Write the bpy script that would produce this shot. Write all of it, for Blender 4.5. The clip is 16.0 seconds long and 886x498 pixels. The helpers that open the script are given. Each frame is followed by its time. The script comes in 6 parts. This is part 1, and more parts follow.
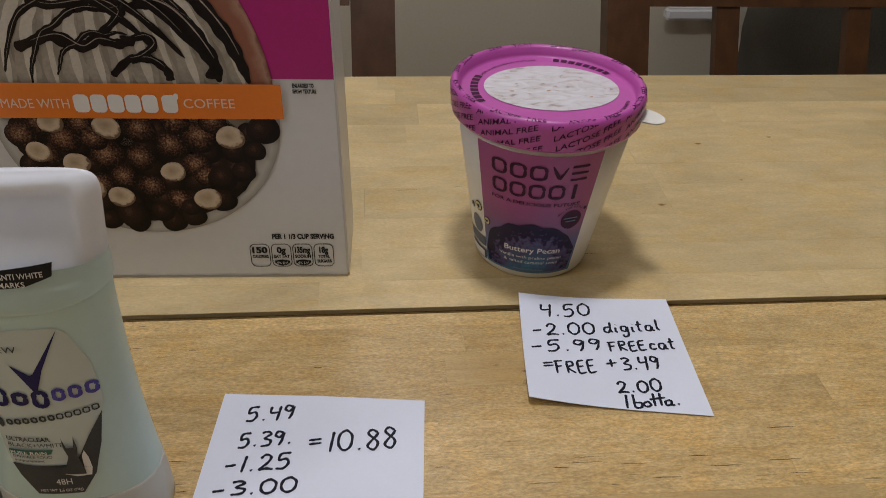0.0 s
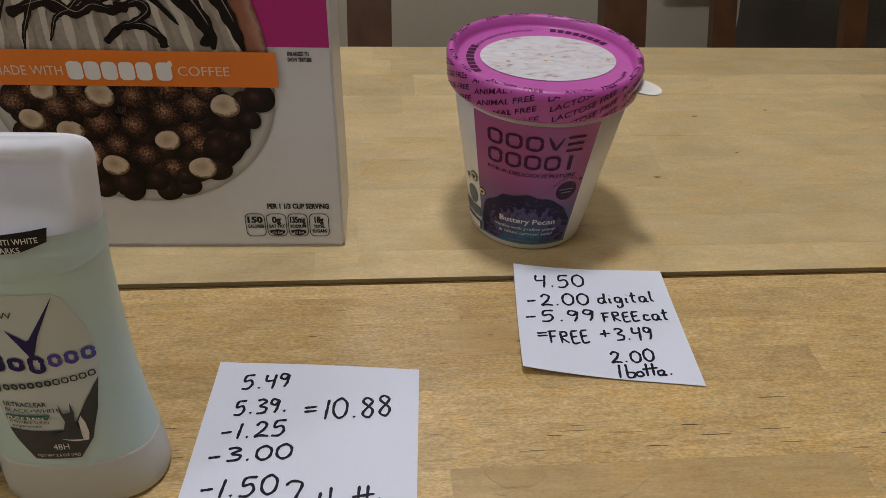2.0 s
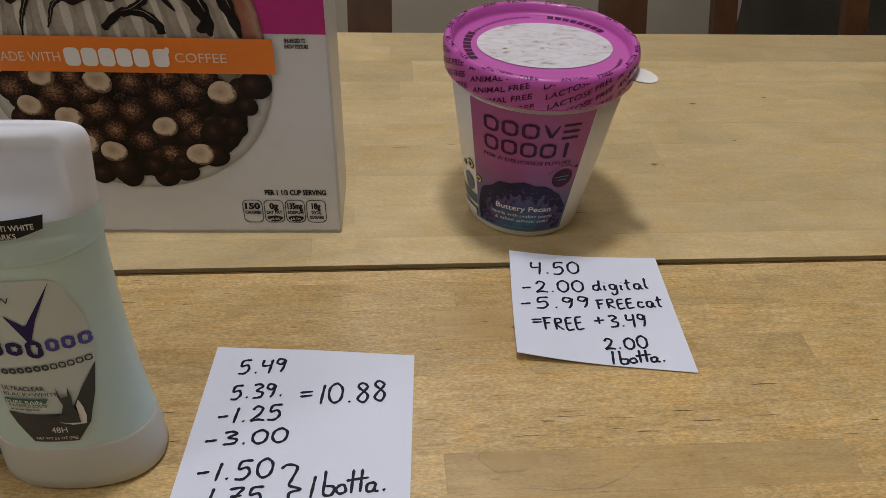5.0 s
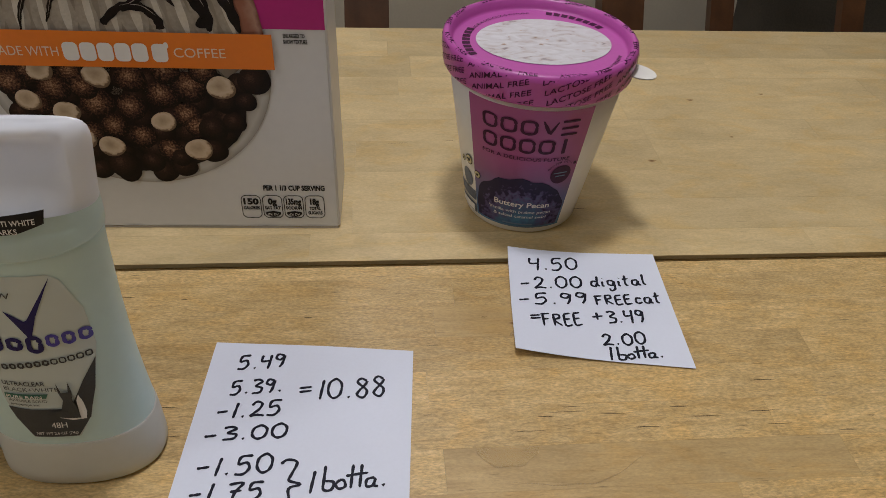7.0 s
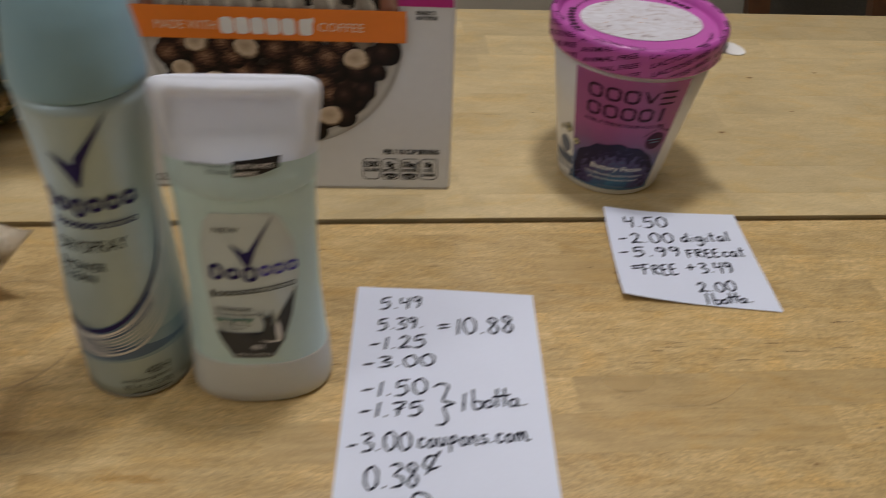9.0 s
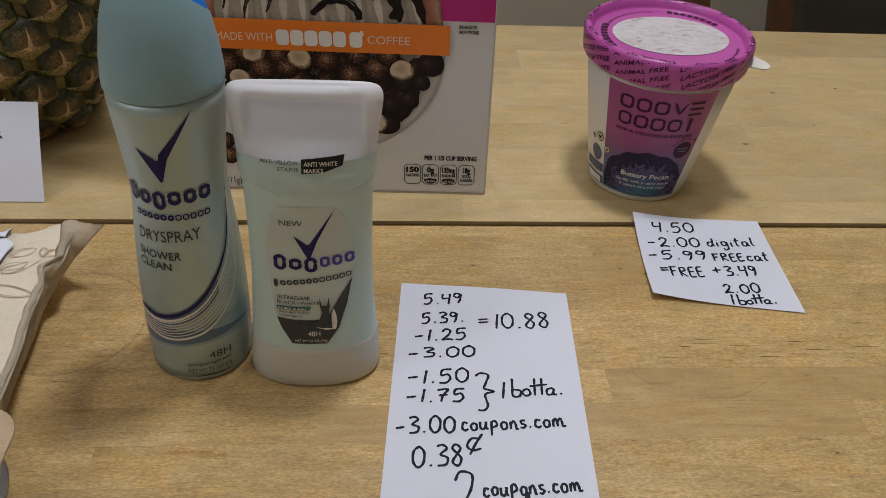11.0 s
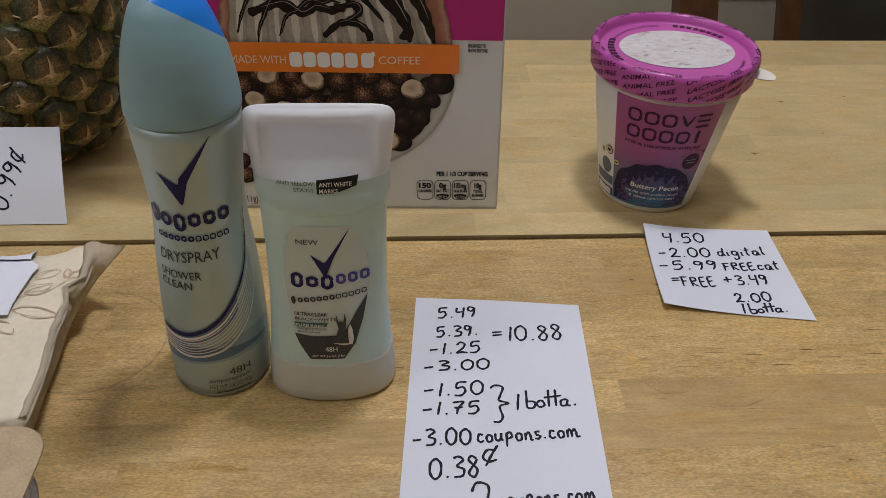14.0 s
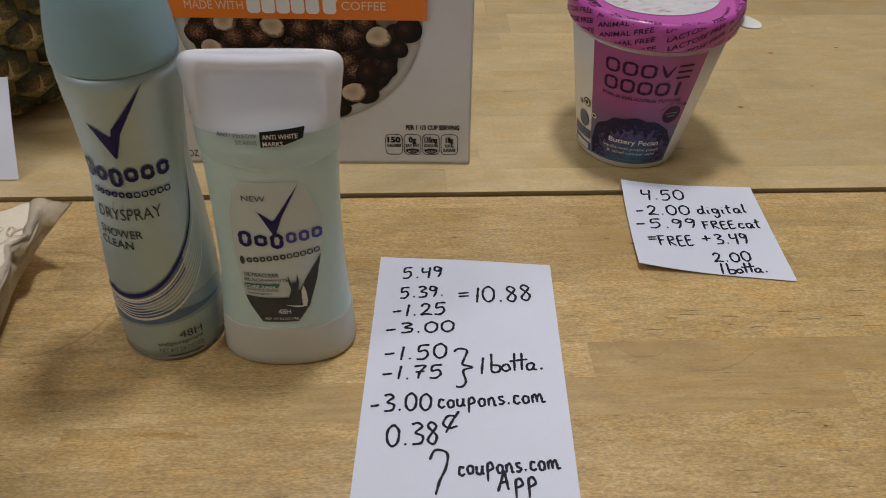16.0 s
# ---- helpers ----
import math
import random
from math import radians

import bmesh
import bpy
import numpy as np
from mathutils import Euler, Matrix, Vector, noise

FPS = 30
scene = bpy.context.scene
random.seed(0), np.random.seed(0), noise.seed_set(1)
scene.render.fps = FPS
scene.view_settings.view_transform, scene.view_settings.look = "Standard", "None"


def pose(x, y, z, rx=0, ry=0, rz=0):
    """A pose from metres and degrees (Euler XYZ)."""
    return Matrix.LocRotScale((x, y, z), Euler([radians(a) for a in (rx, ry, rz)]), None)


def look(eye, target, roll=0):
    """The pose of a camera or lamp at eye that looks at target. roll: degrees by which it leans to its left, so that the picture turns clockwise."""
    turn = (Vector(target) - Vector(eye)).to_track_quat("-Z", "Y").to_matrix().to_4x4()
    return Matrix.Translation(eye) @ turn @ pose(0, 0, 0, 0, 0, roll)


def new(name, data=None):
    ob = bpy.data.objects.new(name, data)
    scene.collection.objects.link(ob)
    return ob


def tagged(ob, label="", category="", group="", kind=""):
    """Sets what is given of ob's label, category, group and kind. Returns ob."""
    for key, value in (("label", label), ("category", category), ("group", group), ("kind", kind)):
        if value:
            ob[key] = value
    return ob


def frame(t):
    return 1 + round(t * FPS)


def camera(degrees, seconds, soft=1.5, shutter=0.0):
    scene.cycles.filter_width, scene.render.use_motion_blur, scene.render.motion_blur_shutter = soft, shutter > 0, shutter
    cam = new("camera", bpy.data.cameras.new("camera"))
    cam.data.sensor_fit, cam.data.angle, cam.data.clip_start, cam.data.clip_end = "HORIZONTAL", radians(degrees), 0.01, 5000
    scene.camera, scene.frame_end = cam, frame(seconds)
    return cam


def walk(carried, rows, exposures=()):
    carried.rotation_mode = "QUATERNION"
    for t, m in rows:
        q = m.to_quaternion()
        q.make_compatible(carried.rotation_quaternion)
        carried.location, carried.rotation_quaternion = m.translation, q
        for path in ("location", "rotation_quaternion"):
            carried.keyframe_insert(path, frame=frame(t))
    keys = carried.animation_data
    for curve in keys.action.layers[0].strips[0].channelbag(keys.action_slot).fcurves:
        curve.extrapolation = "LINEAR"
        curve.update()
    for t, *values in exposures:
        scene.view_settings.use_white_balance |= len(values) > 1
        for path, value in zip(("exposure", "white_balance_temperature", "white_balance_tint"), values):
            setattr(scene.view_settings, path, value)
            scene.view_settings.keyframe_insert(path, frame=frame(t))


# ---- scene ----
cam = camera(58.05, 16.0, soft=0.6, shutter=0.5)
PATH = [
    (0, (0.06796, -0.31109, 0.25856), (0.10914, 0.09447, -0.03097), 2.107),
    (0.5, (0.06882, -0.31131, 0.25920), (0.10944, 0.08804, -0.03890), 2.207),
    (1, (0.07052, -0.31172, 0.25909), (0.11130, 0.08533, -0.04205), 2.336),
    (1.5, (0.06791, -0.31058, 0.25625), (0.11005, 0.08528, -0.04627), 2.570),
    (2, (0.06796, -0.31262, 0.25743), (0.11170, 0.08310, -0.04504), 2.706),
    (2.5, (0.06863, -0.31292, 0.25968), (0.11241, 0.08047, -0.04582), 2.726),
    (3, (0.07008, -0.31188, 0.25748), (0.11549, 0.07991, -0.04982), 2.960),
    (3.5, (0.07075, -0.31263, 0.25876), (0.11547, 0.07855, -0.04942), 2.893),
    (4, (0.07071, -0.31436, 0.25935), (0.11404, 0.07669, -0.04921), 2.769),
    (6.3, (0.07197, -0.31420, 0.25966), (0.11319, 0.07380, -0.05300), 2.923),
    (6.5, (0.07210, -0.31313, 0.25865), (0.11560, 0.07442, -0.05426), 3.068),
    (7, (0.06904, -0.31455, 0.26005), (0.11423, 0.07362, -0.05185), 3.236),
    (7.5, (0.07081, -0.31420, 0.25996), (0.11779, 0.07292, -0.05298), 3.545),
    (8, (0.07005, -0.31672, 0.26257), (0.11762, 0.07018, -0.05054), 3.521),
    (8.3, (0.0660, -0.3180, 0.2670), (0.2610, 1.2230, -0.9930), 3.5),
    (8.5, (0.05705, -0.32683, 0.26470), (0.10570, 0.05934, -0.04917), 3.866),
    (8.7, (0.0400, -0.3370, 0.2710), (0.2430, 1.1940, -0.9990), 3.8),
    (9, (0.00434, -0.35334, 0.27232), (0.05214, 0.02911, -0.04619), 3.888),
    (9.2, (-0.01631, -0.36325, 0.27247), (0.03446, 0.01663, -0.04864), 5.035),
    (11.5, (-0.00958, -0.37717, 0.28205), (0.02462, 0.01431, -0.02709), 3.062),
    (12, (-0.00988, -0.37760, 0.28242), (0.02187, 0.01434, -0.02641), 2.614),
    (12.5, (-0.00992, -0.37826, 0.28348), (0.02024, 0.01398, -0.02512), 2.386),
    (13, (-0.01034, -0.38001, 0.28530), (0.01962, 0.01250, -0.02298), 2.187),
    (13.5, (-0.01054, -0.38058, 0.28645), (0.01844, 0.01248, -0.02123), 1.945),
    (14, (-0.01030, -0.38165, 0.28663), (0.01884, 0.01271, -0.01937), 1.808),
    (14.5, (-0.00979, -0.38114, 0.28702), (0.01884, 0.01354, -0.01860), 1.710),
    (15, (-0.00841, -0.38079, 0.28669), (0.02017, 0.01415, -0.01861), 1.643),
    (15.5, (-0.00265, -0.37556, 0.28051), (0.02692, 0.01075, -0.03555), 1.844),
    (16, (0.00693, -0.36799, 0.27566), (0.03743, 0.00940, -0.05090), 2.115),
]
walk(cam, [(t, look(eye, target, roll)) for t, eye, target, roll in PATH])

# ---- light: an unseen bulb over the table, fill lamps added to its left and further off, in a closed room ----
world = bpy.data.worlds.new("world")
scene.world = world
world.use_nodes = True
world.node_tree.nodes["Background"].inputs[0].default_value = (0.9, 0.92, 1.0, 1)
world.node_tree.nodes["Background"].inputs[1].default_value = 0.05
scene.view_settings.exposure = -0.04
for bulb_place, watts, size in (((0.09, 0.035, 0.86), 13.0, 0.05), ((0.05, 0.90, 1.20), 4.0, 0.08), ((-0.95, -0.50, 1.15), 10.4, 0.18)):
    bulb = bpy.data.lights.new("unseen_bulb", "POINT")
    bulb.energy, bulb.color, bulb.shadow_soft_size = watts, (0.975, 0.97, 1.008), size
    new("unseen_bulb", bulb).location = bulb_place


# ---- materials ----
def nodes_of(name):
    m = bpy.data.materials.new(name)
    m.use_nodes = True
    return m, m.node_tree.nodes, m.node_tree.links, m.node_tree.nodes["Principled BSDF"]


def mat(name, color, rough=0.5, metal=0.0, vary=0.08, scale=60.0, bump=0.05, coat=0.0, trans=0.0, sss=0.0, fine=8.0, gloss=0.5):
    """A painted, printed or moulded surface with variation at two scales."""
    m, n, l, b = nodes_of(name)
    geo = n.new("ShaderNodeNewGeometry")
    big, small = n.new("ShaderNodeTexNoise"), n.new("ShaderNodeTexNoise")
    big.inputs["Scale"].default_value, small.inputs["Scale"].default_value = scale, scale * fine
    small.inputs["Detail"].default_value = 3
    for t in (big, small):
        l.new(geo.outputs["Position"], t.inputs["Vector"])
    mix = n.new("ShaderNodeMath")
    mix.operation = "ADD"
    l.new(big.outputs[0], mix.inputs[0]), l.new(small.outputs[0], mix.inputs[1])
    ramp = n.new("ShaderNodeMapRange")
    ramp.inputs[1].default_value, ramp.inputs[2].default_value = 0.6, 1.4
    ramp.inputs[3].default_value, ramp.inputs[4].default_value = 1 - vary, 1 + vary
    l.new(mix.outputs[0], ramp.inputs[0])
    hsv = n.new("ShaderNodeHueSaturation")
    hsv.inputs["Color"].default_value = (*color, 1)
    l.new(ramp.outputs[0], hsv.inputs["Value"]), l.new(hsv.outputs[0], b.inputs["Base Color"])
    rr = n.new("ShaderNodeMapRange")
    rr.inputs[3].default_value, rr.inputs[4].default_value = max(0.02, rough - 0.06), min(1, rough + 0.06)
    l.new(big.outputs[0], rr.inputs[0]), l.new(rr.outputs[0], b.inputs["Roughness"])
    if bump:
        bp = n.new("ShaderNodeBump")
        bp.inputs["Strength"].default_value, bp.inputs["Distance"].default_value = bump, 0.0005
        l.new(small.outputs[0], bp.inputs["Height"]), l.new(bp.outputs[0], b.inputs["Normal"])
    b.inputs["Metallic"].default_value = metal
    b.inputs["Specular IOR Level"].default_value = gloss
    b.inputs["Coat Weight"].default_value = coat
    b.inputs["Transmission Weight"].default_value = trans
    if sss:
        b.inputs["Subsurface Weight"].default_value, b.inputs["Subsurface Scale"].default_value = sss, 0.004
        b.inputs["Subsurface Radius"].default_value = (1, 1, 1)
    return m


def ramp_node(n, stops):
    r = n.new("ShaderNodeValToRGB")
    while len(r.color_ramp.elements) < len(stops):
        r.color_ramp.elements.new(0.5)
    for e, (p, c) in zip(r.color_ramp.elements, stops):
        e.position, e.color = p, (*c, 1)
    return r


def wood(name, low, mid, high, rough, along=(7, 210, 210), tone=0.22, fleck=0.75, coat=0.0, speckle=0.13):
    """Planed wood with its grain along x, each stave with a tone of its own."""
    m, n, l, b = nodes_of(name)
    geo, info = n.new("ShaderNodeNewGeometry"), n.new("ShaderNodeObjectInfo")
    shift = n.new("ShaderNodeVectorMath")
    shift.operation = "MULTIPLY_ADD"
    comb = n.new("ShaderNodeCombineXYZ")
    for i in range(3):
        l.new(info.outputs["Random"], comb.inputs[i])
    shift.inputs[1].default_value = (13.0, 7.0, 3.0)
    l.new(comb.outputs[0], shift.inputs[0]), l.new(geo.outputs["Position"], shift.inputs[2])

    def noise_at(scale3, detail, rough_n=0.6, dist=0.0):
        mp, t = n.new("ShaderNodeMapping"), n.new("ShaderNodeTexNoise")
        mp.inputs["Scale"].default_value = scale3
        t.inputs["Scale"].default_value, t.inputs["Detail"].default_value, t.inputs["Roughness"].default_value = 1.0, detail, rough_n
        t.inputs["Distortion"].default_value = dist
        l.new(shift.outputs[0], mp.inputs[0]), l.new(mp.outputs[0], t.inputs["Vector"])
        return t.outputs[0]

    grain, blotch, streak = noise_at(along, 6, 0.65, 0.3), noise_at((16, 34, 34), 4, 0.62, 0.8), noise_at((75, 900, 900), 4, 0.6)
    g = ramp_node(n, ((0.22, low), (0.5, mid), (0.78, high)))
    l.new(grain, g.inputs[0])
    # warmer and paler drifts along the grain
    drift = n.new("ShaderNodeMix")
    drift.data_type, drift.blend_type = "RGBA", "MULTIPLY"
    tint = ramp_node(n, ((0.34, (1.03, 0.965, 0.84)), (0.5, (1, 1, 1)), (0.68, (1.03, 1.03, 1.05))))
    l.new(noise_at((26, 52, 52), 4, 0.6, 1.0), tint.inputs[0])
    drift.inputs[0].default_value = 1.0
    l.new(g.outputs[0], drift.inputs[6]), l.new(tint.outputs[0], drift.inputs[7])
    bl = n.new("ShaderNodeMapRange")
    bl.inputs[1].default_value, bl.inputs[2].default_value, bl.inputs[3].default_value, bl.inputs[4].default_value = 0.3, 0.7, 0.87, 1.10
    l.new(blotch, bl.inputs[0])
    rnd = n.new("ShaderNodeMapRange")
    rnd.inputs[3].default_value, rnd.inputs[4].default_value = 1 - tone, 1 + tone * 0.5
    l.new(info.outputs["Random"], rnd.inputs[0])
    val = n.new("ShaderNodeMath")
    val.operation = "MULTIPLY"
    l.new(bl.outputs[0], val.inputs[0]), l.new(rnd.outputs[0], val.inputs[1])
    # short dark pores
    fl = n.new("ShaderNodeMapRange")
    fl.inputs[1].default_value, fl.inputs[2].default_value, fl.inputs[3].default_value, fl.inputs[4].default_value = 0.65, 0.72, 1.0, fleck
    l.new(streak, fl.inputs[0])
    val2 = n.new("ShaderNodeMath")
    val2.operation = "MULTIPLY"
    l.new(val.outputs[0], val2.inputs[0]), l.new(fl.outputs[0], val2.inputs[1])
    # fine speckle of the end-cut fibres
    speck = noise_at((480, 1300, 1300), 3, 0.65, 0.2)
    sp = n.new("ShaderNodeMapRange")
    sp.inputs[1].default_value, sp.inputs[2].default_value, sp.inputs[3].default_value, sp.inputs[4].default_value = 0.3, 0.7, 1 - speckle, 1 + speckle
    l.new(speck, sp.inputs[0])
    val3 = n.new("ShaderNodeMath")
    val3.operation = "MULTIPLY"
    l.new(val2.outputs[0], val3.inputs[0]), l.new(sp.outputs[0], val3.inputs[1])
    val2 = val3
    hsv = n.new("ShaderNodeHueSaturation")
    l.new(drift.outputs[2], hsv.inputs["Color"]), l.new(val2.outputs[0], hsv.inputs["Value"])
    l.new(hsv.outputs[0], b.inputs["Base Color"])
    rr = n.new("ShaderNodeMapRange")
    rr.inputs[3].default_value, rr.inputs[4].default_value = rough - 0.08, rough + 0.1
    l.new(grain, rr.inputs[0]), l.new(rr.outputs[0], b.inputs["Roughness"])
    bp = n.new("ShaderNodeBump")
    bp.inputs["Strength"].default_value, bp.inputs["Distance"].default_value = 0.12, 0.0006
    l.new(streak, bp.inputs["Height"]), l.new(bp.outputs[0], b.inputs["Normal"])
    b.inputs["Coat Weight"].default_value = coat
    b.inputs["Coat Roughness"].default_value = 0.35
    return m


def radial(name, stops, rough=0.5, shift=(0.0, 0.0), grit=0.25, scale=900.0, bump=0.0, extent=1.0):
    """Colour by distance from a point of the UV unit disc, broken up by grit."""
    m, n, l, b = nodes_of(name)
    uv, geo = n.new("ShaderNodeUVMap"), n.new("ShaderNodeNewGeometry")
    sub = n.new("ShaderNodeVectorMath")
    sub.operation = "SUBTRACT"
    sub.inputs[1].default_value = (shift[0], shift[1], 0)
    ln = n.new("ShaderNodeVectorMath")
    ln.operation = "LENGTH"
    l.new(uv.outputs[0], sub.inputs[0]), l.new(sub.outputs[0], ln.inputs[0])
    t = n.new("ShaderNodeTexNoise")
    t.inputs["Scale"].default_value, t.inputs["Detail"].default_value = scale, 4
    l.new(geo.outputs["Position"], t.inputs["Vector"])
    ma = n.new("ShaderNodeMath")
    ma.operation = "MULTIPLY_ADD"
    ma.inputs[1].default_value, ma.inputs[2].default_value = grit * 2, -grit
    l.new(t.outputs[0], ma.inputs[0])
    ad = n.new("ShaderNodeMath")
    l.new(ma.outputs[0], ad.inputs[0]), l.new(ln.outputs["Value"], ad.inputs[1])
    dv = n.new("ShaderNodeMath")
    dv.operation = "DIVIDE"
    dv.inputs[1].default_value = extent
    l.new(ad.outputs[0], dv.inputs[0])
    r = ramp_node(n, stops)
    l.new(dv.outputs[0], r.inputs[0]), l.new(r.outputs[0], b.inputs["Base Color"])
    b.inputs["Roughness"].default_value, b.inputs["Specular IOR Level"].default_value = rough, 0.2
    if bump:
        bp = n.new("ShaderNodeBump")
        bp.inputs["Strength"].default_value, bp.inputs["Distance"].default_value = bump, 0.001
        l.new(t.outputs[0], bp.inputs["Height"]), l.new(bp.outputs[0], b.inputs["Normal"])
    return m


def rising(name, z0, z1, stops, rough=0.4, coat=0.0, axis=2):
    """A print whose ink changes along one axis between two heights."""
    m, n, l, b = nodes_of(name)
    geo, sep, mr = n.new("ShaderNodeNewGeometry"), n.new("ShaderNodeSeparateXYZ"), n.new("ShaderNodeMapRange")
    t = n.new("ShaderNodeTexNoise")
    t.inputs["Scale"].default_value = 120
    l.new(geo.outputs["Position"], sep.inputs[0]), l.new(geo.outputs["Position"], t.inputs["Vector"])
    mr.inputs[1].default_value, mr.inputs[2].default_value = z0, z1
    l.new(sep.outputs[axis], mr.inputs[0])
    ma = n.new("ShaderNodeMath")
    ma.operation = "MULTIPLY_ADD"
    ma.inputs[1].default_value = 0.08
    l.new(t.outputs[0], ma.inputs[0]), l.new(mr.outputs[0], ma.inputs[2])
    r = ramp_node(n, stops)
    l.new(ma.outputs[0], r.inputs[0]), l.new(r.outputs[0], b.inputs["Base Color"])
    b.inputs["Roughness"].default_value, b.inputs["Coat Weight"].default_value = rough, coat
    return m


M_STAVE = wood("oiled_maple_stave", (0.44, 0.290, 0.114), (0.578, 0.402, 0.177), (0.69, 0.508, 0.250), 0.34, along=(62, 330, 330), tone=0.16, fleck=0.38, speckle=0.30)
M_HEART = wood("maple_heartwood_stave", (0.42, 0.283, 0.118), (0.52, 0.362, 0.160), (0.60, 0.435, 0.205), 0.36, along=(34, 260, 260), tone=0.08, fleck=0.55)
M_BOARD = wood("maple_board", (0.44, 0.290, 0.114), (0.578, 0.402, 0.177), (0.69, 0.508, 0.250), 0.34, along=(62, 330, 330), tone=0.16, fleck=0.38, speckle=0.30)
M_PALE = wood("pale_maple_stave", (0.53, 0.395, 0.198), (0.585, 0.447, 0.236), (0.635, 0.497, 0.275), 0.38, along=(26, 90, 90), tone=0.11, fleck=0.75, speckle=0.12)
M_DARKWOOD = wood("dark_stained_wood", (0.045, 0.017, 0.006), (0.07, 0.027, 0.009), (0.098, 0.039, 0.013), 0.35, along=(60, 60, 8), tone=0.1)
M_WALL = mat("matt_wall_paint", (0.65, 0.60, 0.485), 0.75, vary=0.05, scale=3, bump=0.08, fine=60)
M_CEIL = mat("ceiling_paint", (0.8, 0.79, 0.76), 0.85, vary=0.03, scale=3)
M_FLOOR = wood("floor_boards", (0.12, 0.06, 0.03), (0.2, 0.11, 0.055), (0.28, 0.16, 0.08), 0.4, along=(3, 60, 60))
M_PAPER = mat("white_note_paper", (0.72, 0.755, 0.87), 0.8, vary=0.02, scale=40, bump=0.06, fine=20)
M_INK = mat("dark_blue_black_ink", (0.008, 0.009, 0.02), 0.5, vary=0.3, scale=300, gloss=0.2)
M_CARTON = mat("grey_white_carton_print", (0.655, 0.66, 0.68), 0.42, vary=0.03, scale=25, coat=0.15)
M_CARTONEDGE = mat("raw_carton_edge", (0.42, 0.38, 0.33), 0.8, vary=0.12, scale=200)
M_MAGENTA = mat("magenta_print", (0.45, 0.02, 0.20), 0.4, vary=0.05, scale=40, coat=0.05, gloss=0.3)
M_ORANGE = mat("orange_print", (0.80, 0.20, 0.012), 0.4, vary=0.04, scale=40, coat=0.15)
M_WHITEINK = mat("white_ink", (0.78, 0.76, 0.74), 0.45, vary=0.03)
M_PALEINK = mat("pale_peach_ink", (0.80, 0.62, 0.48), 0.45, vary=0.03)
M_BLACKINK = mat("black_ink", (0.018, 0.017, 0.018), 0.45, vary=0.15, gloss=0.2)


# ---- building helpers ----
PLACE = {}


def thing(name, place, label, category, group="", kind=""):
    ob = new(name)
    ob.location = place
    ob.empty_display_size = 0.02
    PLACE[ob.name] = Vector(place)
    return tagged(ob, label, category, group, kind)


def part(name, bm, material, parent=None, label="", smooth=False, kind=""):
    """Links a bmesh, given in world metres, as one mesh under a thing or a part."""
    base = PLACE[parent.name] if parent else Vector((0, 0, 0))
    bmesh.ops.translate(bm, verts=bm.verts, vec=-base)
    me = bpy.data.meshes.new(name)
    bm.to_mesh(me)
    bm.free()
    if smooth:
        me.polygons.foreach_set("use_smooth", [True] * len(me.polygons))
    me.materials.append(material)
    ob = new(name, me)
    ob.parent = parent
    PLACE[ob.name] = base
    return tagged(ob, label, kind=kind)


def box_bm(x0, y0, z0, x1, y1, z1, bevel=0.0, seg=2):
    bm = bmesh.new()
    bmesh.ops.create_cube(bm, size=1)
    for v in bm.verts:
        v.co = Vector((x0 if v.co.x < 0 else x1, y0 if v.co.y < 0 else y1, z0 if v.co.z < 0 else z1))
    if bevel:
        bmesh.ops.bevel(bm, geom=bm.edges[:], offset=bevel, segments=seg, affect="EDGES")
    return bm


def loft(rings, closed=True, caps=(True, True)):
    """A skin over rings of equal length."""
    bm = bmesh.new()
    rows = [[bm.verts.new(p) for p in ring] for ring in rings]
    k = len(rings[0])
    for a, b in zip(rows, rows[1:]):
        for i in range(k if closed else k - 1):
            j = (i + 1) % k
            bm.faces.new((a[i], a[j], b[j], b[i]))
    if caps[0]:
        bm.faces.new(rows[0][::-1])
    if caps[1]:
        bm.faces.new(rows[-1])
    return bm


def ring(cx, cy, z, a, b=None, n=64, power=2.0, turn=0.0):
    """A superellipse of half axes a and b at height z."""
    b = a if b is None else b
    out = []
    for i in range(n):
        t = 2 * math.pi * i / n
        c, s = math.cos(t), math.sin(t)
        x, y = a * math.copysign(abs(c) ** (2 / power), c), b * math.copysign(abs(s) ** (2 / power), s)
        out.append(Vector((cx + x * math.cos(turn) - y * math.sin(turn), cy + x * math.sin(turn) + y * math.cos(turn), z)))
    return out


def patch(bm, poly, at, h, cut=0.0):
    """A flat outline, in the surface's own metres, laid onto the surface at(u, v, h). cut: the grid on which a curved one is split."""
    face = bm.faces.new([bm.verts.new((u, v, 0)) for u, v in poly])
    geom = [face, *face.verts, *face.edges]
    if cut:
        for axis in (0, 1):
            lo, hi = min(p[axis] for p in poly), max(p[axis] for p in poly)
            c = lo + cut
            while c < hi - 1e-6:
                nrm, co = [0, 0, 0], [0, 0, 0]
                nrm[axis], co[axis] = 1, c
                cutout = bmesh.ops.bisect_plane(bm, geom=list(dict.fromkeys(geom)), plane_co=co, plane_no=nrm)
                geom = [g for g in cutout["geom"] + cutout["geom_cut"] if g.is_valid]
                c += cut
    seen = {g for g in geom if isinstance(g, bmesh.types.BMVert)}
    for v in seen:
        v.co = at(v.co.x, v.co.y, h)


